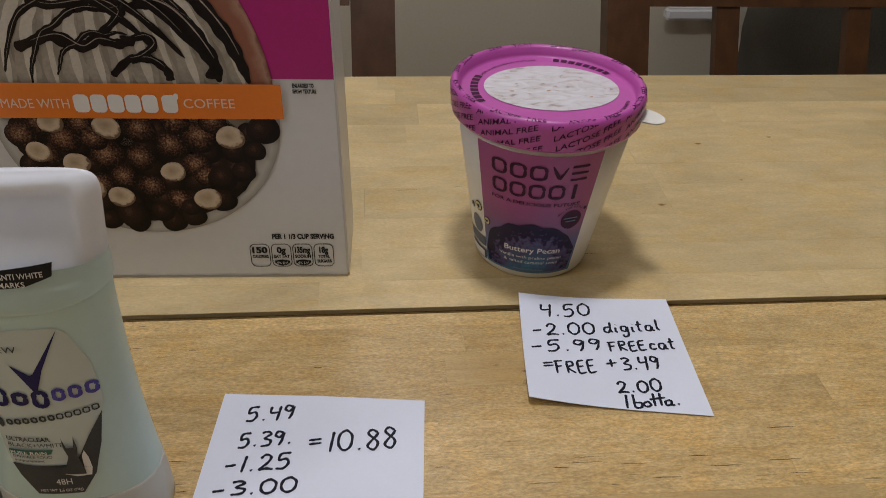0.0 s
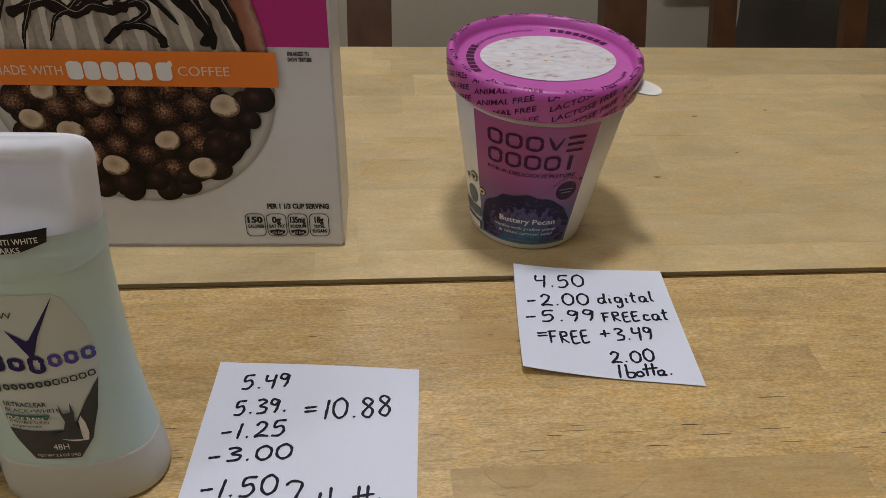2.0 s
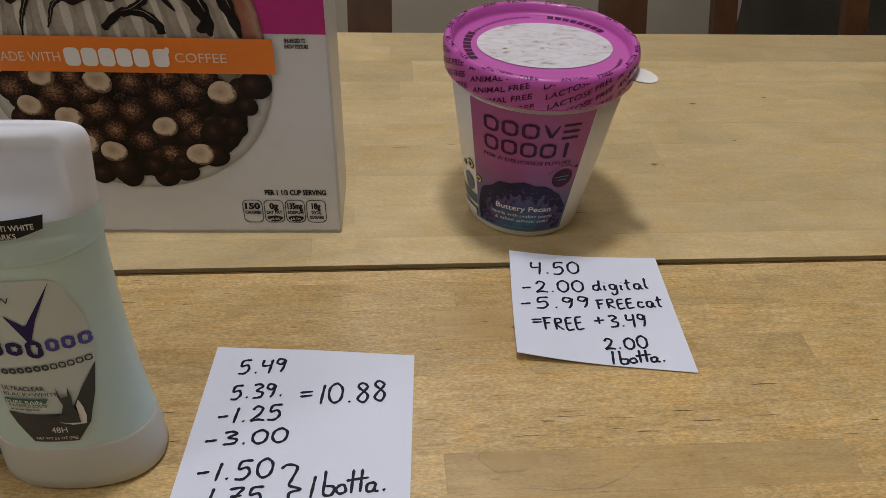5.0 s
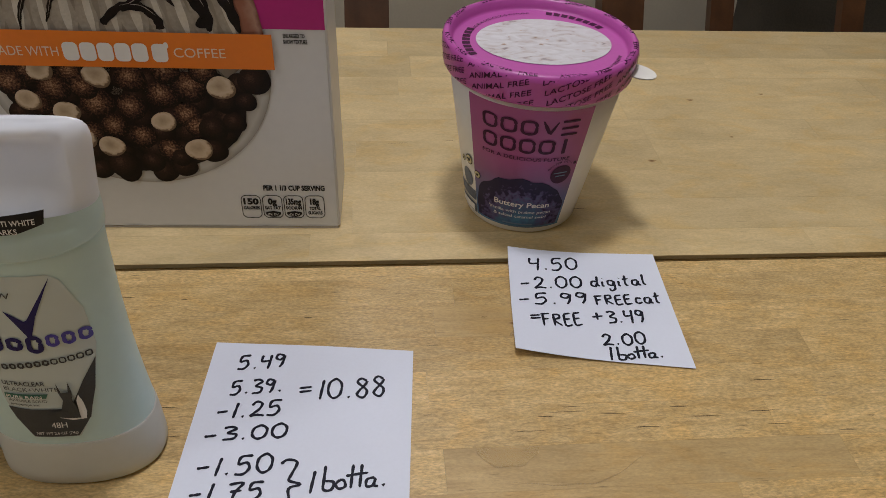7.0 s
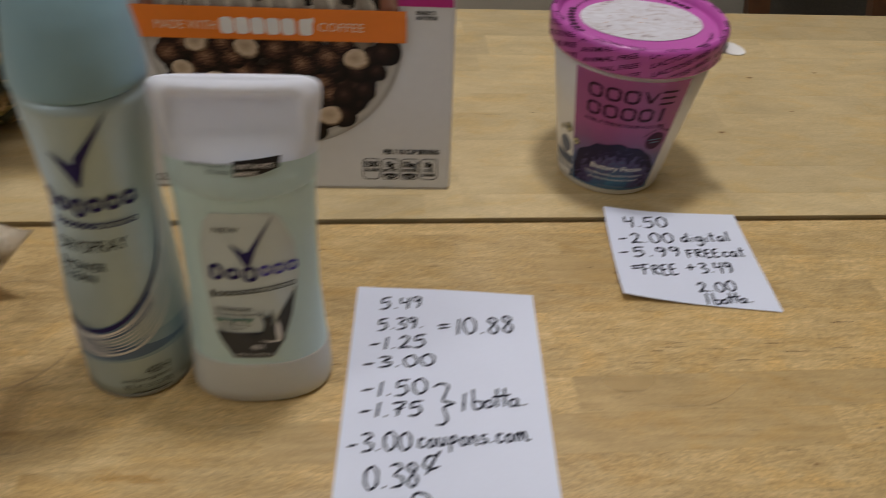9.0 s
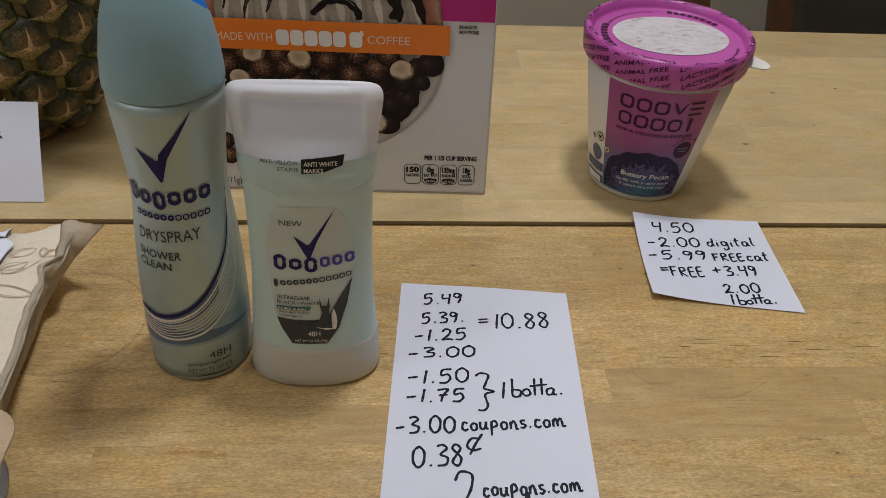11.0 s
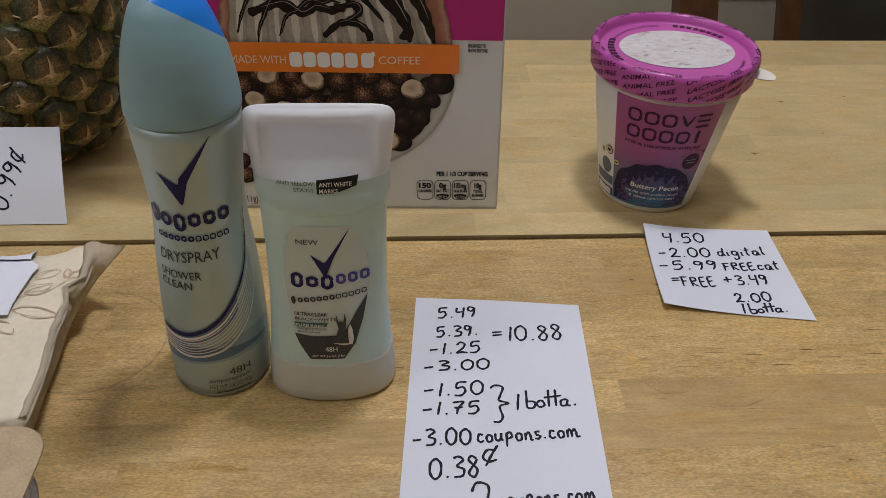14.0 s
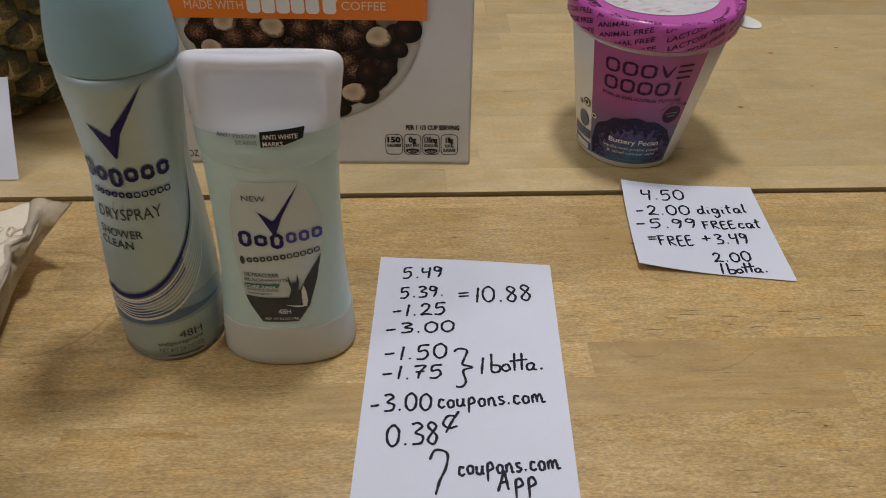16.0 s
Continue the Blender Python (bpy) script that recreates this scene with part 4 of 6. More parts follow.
lettering(bm, "& salted caramel swirl", arc(-126), 0.0118, arc(-77.5) - arc(-126), 0.0021, on_cup, 0.0008)
part("white_lettering", bm, M_WHITEINK, tub)
M_SMALLINK = mat("mid_blue_ink", (0.12, 0.19, 0.30), 0.4)
bm = bmesh.new()
patch(bm, rect(arc(-117), 0.0068, arc(-89), 0.0078), on_cup, 0.0008, 0.004)
patch(bm, rect(arc(-117), 0.0052, arc(-74), 0.0058), on_cup, 0.0008, 0.004)
part("small_print", bm, M_SMALLINK, tub)
bm = bmesh.new()
patch(bm, rect(arc(-80), 0.0425, arc(-69), 0.0431), on_cup, 0.0008)
patch(bm, rect(arc(-78), 0.0405, arc(-70), 0.0411), on_cup, 0.0008)
part("small_print", bm, M_SMALLINK, tub)
# the little emblems beside the label
M_SLATE = mat("slate_blue_print", (0.085, 0.11, 0.17), 0.45, vary=0.2, scale=300)
M_YELLOW = mat("pale_yellow_print", (0.62, 0.55, 0.33), 0.45)
bm = bmesh.new()
patch(bm, oval(arc(-158), 0.026, 0.0052, 0.0056, 24), on_cup, 0.0003, 0.003)
patch(bm, rect(arc(-176), 0.013, arc(-147.5), 0.0195), on_cup, 0.00032, 0.003)
patch(bm, rect(arc(-178), 0.0045, arc(-147.5), 0.0105), on_cup, 0.00034, 0.003)
part("side_print", bm, M_SLATE, tub)
bm = bmesh.new()
patch(bm, rect(arc(-174), 0.0052, arc(-150), 0.0096), on_cup, 0.0006, 0.003)
part("side_panel", bm, M_WHITEINK, tub)
for a, z, r in ((-153.5, 0.0385, 0.0031), (-143.5, 0.0322, 0.0024), (-163, 0.0362, 0.0018)):
    bm = bmesh.new()
    patch(bm, oval(arc(a), z, r, r, 20), on_cup, 0.0004, 0.002)
    em = part("emblem", bm, M_BLACKINK, tub)
    bm = bmesh.new()
    patch(bm, oval(arc(a), z, r * 0.82, r * 0.82, 20), on_cup, 0.00052, 0.002)
    part("emblem_ground", bm, M_YELLOW, em)
    bm = bmesh.new()
    patch(bm, [(arc(a), z - r * 0.5), (arc(a) + r * 0.5, z + r * 0.1), (arc(a) + r * 0.25, z + r * 0.42), (arc(a), z + r * 0.2), (arc(a) - r * 0.25, z + r * 0.42), (arc(a) - r * 0.5, z + r * 0.1)], on_cup, 0.00065)
    part("emblem_heart", bm, M_BLACKINK, em)
# lid: slanted lines of words round the skirt, words on the rim, oval photo
bm = bmesh.new()
for k in range(8):
    words = ("LACTOSE FREE", "ANIMAL FREE")[k % 2]
    for row in range(6):
        lettering(bm, words, 0.0482 * radians(45 * k + 4) + (4 - row) * 0.0014, 0.0705 + row * 0.0052, 0.0315 if k % 2 == 0 else 0.0290, 0.0030, on_lid, 0.00028, slope=0.36, weight=0.006)
for z, n_ in ((0.0990, 1), (0.0862, -1)):
    bmesh.ops.bisect_plane(bm, geom=bm.verts[:] + bm.edges[:] + bm.faces[:], plane_co=(0, 0, z), plane_no=(0, 0, n_), clear_outer=True)


def on_rim(u, v, h):
    a = u / 0.0465
    r = 0.0462 - v
    return Vector((TX + r * math.cos(a), TY + r * math.sin(a), 0.1007 - 350 * v * v + h))


for k in range(16):
    words, wd = (("ANIMAL", 0.0130), ("FREE", 0.0085), ("LACTOSE", 0.0150), ("FREE", 0.0085))[k % 4]
    lettering(bm, words, 0.0465 * radians(22.5 * k), -0.0016, wd, 0.0027, on_rim, 0.0003, slope=0.06)



def on_lid_top(u, v, h):
    """Round the oval: u an angle, v outwards."""
    return Vector((TX + 0.002 + (0.0372 + v) * math.cos(u), TY + (0.0372 + v) * math.sin(u), 0.0950 + h))


for words, a0, a1 in (("FOR A DELICIOUS FUTURE", 150, 92), ("ANIMAL-FREE ICE CREAM", -20, -78)):
    lettering(bm, words, radians(a0), -0.0004, radians(a1 - a0), 0.0020, on_lid_top, 0.0)
for a0 in (78, 200, 292):
    for k in range(8):
        a = radians(a0 - 6.2 * k)
        patch(bm, [(a, -0.0005), (a - 0.082, -0.0005), (a - 0.082, 0.0034), (a, 0.0034)], on_lid_top, 0.0)
part("lid_lettering", bm, M_PLUM, tub)
bm = bmesh.new()
disc_uv(bm, 0.0025, 0.0, 0.0340, 0.0268, lambda u, v, h: Vector((TX + u, TY + v + 0.003, 0.0951 + h)), 0.0, n=60)
part("lid_photo", bm, M_LIDPHOTO, tub)
bm = bmesh.new()
for k in range(7):
    r, a = 0.9 * math.sqrt(random.random()), random.uniform(0, 6.28)
    u, v = 0.0025 + 0.030 * r * math.cos(a), 0.003 + 0.0225 * r * math.sin(a)
    s = random.uniform(0.0004, 0.0011)
    patch(bm, oval(u, v, s * 1.4, s * 0.6, 14), lambda x, y, h: Vector((TX + x, TY + y, 0.0953 + h)), 0.000002 * k)
part("lid_photo_caramel", bm, M_CARAMEL, tub)

# ---- deodorant stick ----
SX, SY = -0.0413, -0.1092
M_MINT = mat("frosted_mint_plastic", (0.57, 0.73, 0.705), 0.38, vary=0.03, scale=30, bump=0.02, sss=0.35)
M_FROST = mat("frosted_clear_plastic", (0.81, 0.84, 0.99), 0.30, vary=0.02, scale=30, bump=0.02, sss=0.7)
M_FROST.node_tree.nodes["Principled BSDF"].inputs["Subsurface Scale"].default_value = 0.012
M_FROST.node_tree.nodes["Principled BSDF"].inputs["Alpha"].default_value = 0.8
M_BASEFROST = mat("frosted_base_plastic", (0.84, 0.79, 0.73), 0.42, vary=0.03, scale=30, bump=0.02, sss=0.3)
M_BASEFROST.node_tree.nodes["Principled BSDF"].inputs["Alpha"].default_value = 0.6
M_COLLAR = mat("frosted_collar_plastic", (0.64, 0.80, 0.79), 0.36, vary=0.03, scale=30, bump=0.02)
M_COLLAR.node_tree.nodes["Principled BSDF"].inputs["Alpha"].default_value = 0.7
M_SOLID = mat("white_solid", (0.95, 0.94, 0.84), 0.6, vary=0.03, scale=60)
# the block fades into the frosted cap towards its top
sn, sl, sb = M_SOLID.node_tree.nodes, M_SOLID.node_tree.links, M_SOLID.node_tree.nodes["Principled BSDF"]
s_geo, s_sep, s_fade = sn.new("ShaderNodeNewGeometry"), sn.new("ShaderNodeSeparateXYZ"), sn.new("ShaderNodeMapRange")
s_fade.interpolation_type = "SMOOTHSTEP"
s_fade.inputs[1].default_value, s_fade.inputs[2].default_value, s_fade.inputs[3].default_value, s_fade.inputs[4].default_value = 0.1195, 0.1275, 1.0, 0.0
sl.new(s_geo.outputs["Position"], s_sep.inputs[0]), sl.new(s_sep.outputs[2], s_fade.inputs[0]), sl.new(s_fade.outputs[0], sb.inputs["Alpha"])
M_NAVY = mat("navy_ink", (0.018, 0.014, 0.10), 0.35, vary=0.1, scale=100, gloss=0.2)
M_VIOLET = mat("violet_blue_ink", (0.05, 0.04, 0.34), 0.3, vary=0.1, scale=100)
M_CHAR = mat("charcoal_ink", (0.055, 0.057, 0.06), 0.4, vary=0.15, scale=200, gloss=0.2)
M_GREENINK = mat("green_ink", (0.03, 0.14, 0.10), 0.4)
M_CLEARLABEL = mat("clear_gloss_label", (0.55, 0.615, 0.60), 0.22, vary=0.02, scale=30, bump=0.0, coat=0.3)
stick = thing("deodorant_stick", (SX, SY, 0), "mint green deodorant stick with a frosted clear cap", "deodorant", "deodorants")
STICK_Z = ((0.0, 0.0296, 0.0188), (0.010, 0.0292, 0.0184), (0.0189, 0.0286, 0.0178), (0.035, 0.0271, 0.0164), (0.0535, 0.0259, 0.0148), (0.0755, 0.0255, 0.0130), (0.0959, 0.0257, 0.0122), (0.1085, 0.0261, 0.0120), (0.1180, 0.0263, 0.0114), (0.1290, 0.0275, 0.0086), (0.1385, 0.0285, 0.0058), (0.1460, 0.0288, 0.0042))


def stick_ring(z, grow=0.0, n=72):
    return ring(SX + 0.016 * z, SY, z, interp(z, 1, STICK_Z) + grow, max(0.0012, interp(z, 2, STICK_Z) + grow), n=n, power=2.3)


def on_stick(u, v, h):
    """u: metres across from the middle of the front; v: height."""
    a, b = interp(v, 1, STICK_Z), interp(v, 2, STICK_Z)
    k = min(0.98, abs(u) / a)
    return Vector((SX + 0.016 * v + u, SY - (b + h) * (1 - k ** 2.3) ** (1 / 2.3), v))


SEAM = 0.1085
part("body", loft([stick_ring(z) for z in [0.0015 + i * (SEAM - 0.0015) / 18 for i in range(19)]] + [stick_ring(SEAM + 0.0005, -0.0014), stick_ring(0.1165, -0.0018)]), M_MINT, stick, smooth=True)
zs = [0.0004, 0.0009, 0.002, 0.006, 0.012, 0.018, 0.021, 0.0226, 0.0230]
part("base_skirt", loft([stick_ring(max(z, 0.0004), g) for z, g in zip(zs, (-0.0016, -0.0004, 0.0002, 0.0003, 0.0003, 0.0003, 0.0003, 0.00025, 0.00005))]), M_BASEFROST, stick, "frosted clear base", smooth=True)
cap_z = [SEAM - 0.0015, SEAM, SEAM + 0.004, 0.1175] + [0.1175 + 0.0012 * i for i in range(1, 18)] + [0.1400, 0.1416, 0.1430, 0.1439, 0.1445, 0.1448]
cap_g = [0.0004, 0.0008, 0.0008, 0.0007] + [0.0006] * 17 + [0.0004, 0.0000, -0.0009, -0.0021, -0.0036, -0.0056]
outer = [stick_ring(z, g, 180) for z, g in zip(cap_z, cap_g)]
for row in outer:
    for p in row:
        # the cap's lower edge sags in the middle of the front
        k = min(1, abs(p.x - SX - 0.002) / 0.0255)
        if p.y < SY and p.z < 0.1172:
            p.z -= 0.0048 * (1 - k * k) * min(1, (0.1175 - p.z) / 0.006)
        # the broad dish in the cap's front: shallow at its foot, deepest below the rim
        if p.y < SY and 0.1175 < p.z < 0.1412:
            k = abs(p.x - SX - 0.002) / 0.0228
            if k < 1:
                f = (p.z - 0.1175) / 0.0237
                g = f / 0.86 if f < 0.86 else (1 - f) / 0.14
                p.y += 0.0040 * g * (1.6 - 0.6 * g) * (1 - k ** 10)
part("cap_collar", loft(outer[:4], caps=(False, False)), M_COLLAR, stick, "frosted mint-tinted collar of the cap", smooth=True)
part("cap", loft(outer[3:], caps=(False, True)), M_FROST, stick, "frosted clear cap", smooth=True)
# the white stick under the cap, its top domed
dome = [[Vector((SX + 0.002 + (p.x - SX - 0.002) * k, SY + (p.y - SY) * k * d, z)) for p in stick_ring(SEAM)] for z, k, d in ((0.1166, 0.93, 0.9), (0.1195, 0.90, 0.80), (0.1225, 0.82, 0.62), (0.1250, 0.68, 0.45), (0.1268, 0.45, 0.3), (0.1276, 0.2, 0.2))]
part("solid_block", loft(dome), M_SOLID, stick, smooth=True)
sx0 = SX + 0.0012


def X(x):
    """A plan x in millimetres as an offset from the stick's middle."""
    return x / 1000 - sx0


bm = bmesh.new()
patch(bm, [(X(-51.5), 0.0968), (X(-54.5), 0.0925), (X(-57), 0.081), (X(-57.3), 0.066), (X(-55.6), 0.045), (X(-53.5), 0.036), (X(-49), 0.0268), (X(-33), 0.0268), (X(-28), 0.036), (X(-25), 0.048), (X(-21.5), 0.0665), (X(-22.5), 0.082), (X(-27), 0.0945), (X(-30), 0.0968)], on_stick, 0.0002, 0.004)
part("front_label", bm, M_CLEARLABEL, stick, smooth=True)
bm = bmesh.new()
for piece in ([(-54.8, 0.0410), (-53, 0.0355), (-48.6, 0.0272), (-33.5, 0.0272), (-28.2, 0.0355), (-27, 0.0404), (-47, 0.0404)], [(-34, 0.0403), (-27, 0.0403), (-24.8, 0.048), (-22.6, 0.0612), (-28, 0.052)]):
    patch(bm, [(X(x), v) for x, v in piece], on_stick, 0.0005, 0.004)
part("charcoal_panel", bm, M_CHAR, stick, smooth=True)
bm = bmesh.new()
patch(bm, [(X(-46), 0.0834), (X(-40.6), 0.0722), (X(-39.6), 0.0722), (X(-36.5), 0.0810), (X(-29.2), 0.0962), (X(-39.6), 0.0795), (X(-40.6), 0.0790)], on_stick, 0.0005)
part("check_mark", bm, M_NAVY, stick)


def plain_word(owner, ink, n, u0, v0, wd, hgt, at, h, tall=(), low=(), slope=0.0, weight=0.34):
    """A maker's name as plain rounded rings, each a part."""
    for k in range(n):
        bm = bmesh.new()
        u = u0 + wd * k / n
        up = slope * (u - u0)
        emblem_shape(bm, u, v0 + up - (hgt * 0.3 if k in low else 0), u + wd / n * 0.86, v0 + up + hgt * (1.3 if k in tall else 0.95), at, h, "o", weight)
        part("maker_sign", bm, ink, owner)


plain_word(stick, M_NAVY, 3, X(-54.8), 0.0660, 0.0190, 0.0060, on_stick, 0.0005, tall=(0,), low=(2,), slope=0.1)
plain_word(stick, M_VIOLET, 3, X(-54.8) + 0.0190, 0.0680, 0.0150, 0.0056, on_stick, 0.0005, slope=0.1)
for k in range(11):
    bm = bmesh.new()
    u = X(-52.5) + 0.00272 * k
    emblem_shape(bm, u, 0.0582 + 0.00038 * k, u + 0.0024, 0.0608 + 0.00038 * k, on_stick, 0.0005, "o", 0.34 if k < 6 else 0.24)
    part("maker_block", bm, M_CHAR, stick)
bm = bmesh.new()
patch(bm, oval(X(-54.3), 0.0590, 0.0010, 0.0022, 10), on_stick, 0.0005)
part("runner_shape", bm, M_CHAR, stick)
bm = bmesh.new()
lettering(bm, "NEW", X(-51.4), 0.0882, 0.0092, 0.0026, on_stick, 0.0005)
part("new_lettering", bm, M_CHAR, stick)
bm = bmesh.new()
lettering(bm, "ULTRACLEAR", X(-54.3), 0.0512, 0.0142, 0.0019, on_stick, 0.0005, weight=0.02)
lettering(bm, "BLACK+WHITE", X(-54.3), 0.0486, 0.0180, 0.0018, on_stick, 0.0005)
lettering(bm, "INVISIBLE SOLID", X(-53.8), 0.0436, 0.0130, 0.0012, on_stick, 0.0005)
lettering(bm, "antiperspirant", X(-53.6), 0.0420, 0.0100, 0.0011, on_stick, 0.0005, weight=0.01)
part("label_lettering", bm, M_CHAR, stick)
bm = bmesh.new()
patch(bm, [(X(-54.6), 0.0453), (X(-40.8), 0.0457), (X(-39.8), 0.0477), (X(-54.6), 0.0475)], on_stick, 0.0007, 0.003)
part("green_flash", bm, M_GREENINK, stick)
bm = bmesh.new()
lettering(bm, "PURE RAIN", X(-54.0), 0.0458, 0.0120, 0.0014, on_stick, 0.0010, weight=0.01)
lettering(bm, "48H", X(-41.6), 0.0318, 0.0052, 0.0028, on_stick, 0.0008)
lettering(bm, "NET WT 2.6 OZ (74g)", X(-47.4), 0.0288, 0.0140, 0.0013, on_stick, 0.0010)
for piece in ([(-38.0, 0.0366), (-34.0, 0.0352), (-29.6, 0.0352), (-29.0, 0.0385), (-33, 0.0392)], [(-31.4, 0.0390), (-29.0, 0.0385), (-29.4, 0.0430), (-30.4, 0.0465), (-31.4, 0.0440)]):
    patch(bm, [(X(x), v) for x, v in piece], on_stick, 0.0008, 0.002)
part("reversed_lettering", bm, M_WHITEINK, stick)
bm = bmesh.new()
for piece in ([(-42.4, 0.0381), (-38.5, 0.0372), (-35.3, 0.0365), (-34.0, 0.0410), (-38.4, 0.0400)], [(-35.3, 0.0365), (-31.1, 0.0361), (-31.4, 0.0400), (-32.5, 0.0448), (-35.4, 0.0448), (-36.6, 0.0410)],
              [(-35.4, 0.0448), (-32.5, 0.0448), (-32.0, 0.0484), (-36.3, 0.0484)], [(-36.3, 0.0484), (-35.4, 0.0484), (-36.4, 0.0530)], [(-33.2, 0.0484), (-32.0, 0.0484), (-32.6, 0.0530)]):
    patch(bm, [(X(x), v) for x, v in piece], on_stick, 0.0011, 0.002)
part("dress_shape", bm, M_CHAR, stick)
# words on the cap
bm = bmesh.new()
patch(bm, [(X(-41.4), 0.1128), (X(-34), 0.1132), (X(-26), 0.1160), (X(-25.2), 0.1205), (X(-41.4), 0.1190)], on_stick, 0.0013, 0.002)
capband = part("cap_band", bm, M_BLACKINK, stick)
bm = bmesh.new()
lettering(bm, "ANTI WHITE", X(-40.4), 0.1166, 0.0125, 0.0019, on_stick, 0.0021, weight=0.01)
lettering(bm, "MARKS", X(-40.4), 0.1138, 0.0072, 0.0019, on_stick, 0.0021, weight=0.01)
part("band_lettering", bm, M_WHITEINK, capband)
bm = bmesh.new()
lettering(bm, "ANTI YELLOW", X(-57.0), 0.1166, 0.0145, 0.0018, on_stick, 0.0013)
lettering(bm, "STAINS", X(-50.4), 0.1138, 0.0079, 0.0018, on_stick, 0.0013)
part("cap_lettering", bm, M_CHAR, stick)

# ---- spray can ----
PX, PY, LEANX = -0.0953, -0.1007, 0.03
M_CAN = mat("satin_aqua_can", (0.43, 0.53, 0.54), 0.46, metal=0.42, vary=0.03, scale=30, bump=0.01)
M_CAP = mat("aqua_plastic_cap", (0.25, 0.41, 0.48), 0.42, vary=0.03, scale=30, bump=0.02)
M_BLUE = mat("bright_blue_plastic", (0.015, 0.23, 0.85), 0.3, vary=0.03, scale=30)
M_SEAMRIM = mat("tin_rim", (0.34, 0.36, 0.36), 0.35, metal=0.7)
spray = thing("spray_can", (PX, PY, 0), "pale aqua waisted antiperspirant spray can with a blue nozzle", "spray can", "deodorants")
CAN = ((0.0, 0.0226), (0.0189, 0.0232), (0.0469, 0.0227), (0.0724, 0.0210), (0.088, 0.0194), (0.098, 0.0189), (0.1172, 0.0201), (0.1286, 0.0211), (0.137, 0.0216), (0.1441, 0.0218), (0.1532, 0.0208), (0.1641, 0.0188), (0.1720, 0.0165), (0.1800, 0.0134), (0.1860, 0.0095), (0.1890, 0.0045))


def can_r(z):
    return interp(z, 1, CAN)


def can_ring(z, g=0.0, n=80):
    return ring(PX + LEANX * z, PY, z, can_r(z) + g, n=n)


def on_can(u, v, h):
    """u: degrees from straight towards the front; v: height."""
    a = radians(-90 + u)
    return Vector((PX + LEANX * v + (can_r(v) + h) * math.cos(a), PY + (can_r(v) + h) * math.sin(a), v))


CAPZ = 0.1405
part("bottom_rim", loft([can_ring(z, g) for z, g in ((0.0003, -0.002), (0.0004, -0.0002), (0.0016, 0.0003), (0.0028, -0.0003), (0.003, -0.002))]), M_SEAMRIM, spray, smooth=True)
part("can_body", loft([can_ring(z) for z in [0.0026 + i * (CAPZ - 0.0032) / 26 for i in range(27)]]), M_CAN, spray, smooth=True)
cap_rings = [can_ring(CAPZ, -0.0006), can_ring(CAPZ + 0.0001, 0.0002), can_ring(CAPZ + 0.0008, 0.0004)] + [can_ring(CAPZ + 0.003 + i * 0.0472 / 22, 0.0003) for i in range(23)]
CUT, CUT_N = Vector((PX + LEANX * 0.17 + 0.0178, PY - 0.002, 0.1690)), Vector((0.42, 0.44, 0.79)).normalized()
for keep in (0, 1):
    bm = loft(cap_rings)
    bmesh.ops.bisect_plane(bm, geom=bm.verts[:] + bm.edges[:] + bm.faces[:], plane_co=CUT - CUT_N * (0.0003 if keep else 0), plane_no=CUT_N, clear_outer=not keep, clear_inner=bool(keep))
    if keep:
        for v in bm.verts:
            v.co += (Vector((PX + LEANX * v.co.z, PY, v.co.z)) - v.co) * 0.02
        part("nozzle_insert", bm, M_BLUE, spray, "bright blue nozzle insert", smooth=True)
    else:
        part("cap", bm, M_CAP, spray, "aqua plastic cap", smooth=True)
ARC = radians(1) * 0.021


def on_can_arc(u, v, h):
    """As on_can, with u in metres round the can."""
    return on_can(u / ARC, v, h)


bm = bmesh.new()
patch(bm, [(u * ARC, v) for u, v in ((-26, 0.1222), (-4.5, 0.1072), (-2, 0.1078), (6, 0.1180), (35, 0.1374), (-2, 0.1200), (-3.5, 0.1172), (-6, 0.1172))], on_can_arc, 0.0004, 0.0025)
part("check_mark", bm, M_NAVY, spray)
plain_word(spray, M_NAVY, 6, -54 * ARC, 0.0958, 106 * ARC, 0.0068, on_can_arc, 0.0005, tall=(0,), low=(2,), slope=0.03)
for k in range(11):
    bm = bmesh.new()
    u = -46 + 8.4 * k
    emblem_shape(bm, u * ARC, 0.0892, (u + 7.4) * ARC, 0.0920, on_can_arc, 0.0004, "o", 0.34 if k < 6 else 0.24)
    part("maker_block", bm, M_NAVY, spray)
bm = bmesh.new()
lettering(bm, "DRYSPRAY", -46, 0.0782, 76, 0.0054, on_can, 0.0003, slope=0.00002)
lettering(bm, "SHOWER", -47, 0.0704, 52, 0.0040, on_can, 0.0003, weight=0.006)
lettering(bm, "CLEAN", -48, 0.0651, 41, 0.0040, on_can, 0.0003, weight=0.006)
part("can_lettering", bm, M_CHAR, spray)
bm = bmesh.new()
lettering(bm, "48H", 19, 0.0140, 25, 0.0046, on_can, 0.0003)
lettering(bm, "antiperspirant", -5, 0.0106, 49, 0.0025, on_can, 0.0003, weight=0.006)
lettering(bm, "NET WT 3.8 OZ/107g", -5, 0.0062, 49, 0.0027, on_can, 0.0003)
patch(bm, rect(2, 0.0034, 42, 0.0040), on_can, 0.0003, 8)
part("can_lettering", bm, M_CHAR, spray)
# swooping bands
M_BANDBLUE = mat("band_blue_ink", (0.10, 0.17, 0.27), 0.35, vary=0.1, scale=60)
M_SKYINK = mat("pale_sky_ink", (0.27, 0.38, 0.44), 0.35, vary=0.06, scale=60)


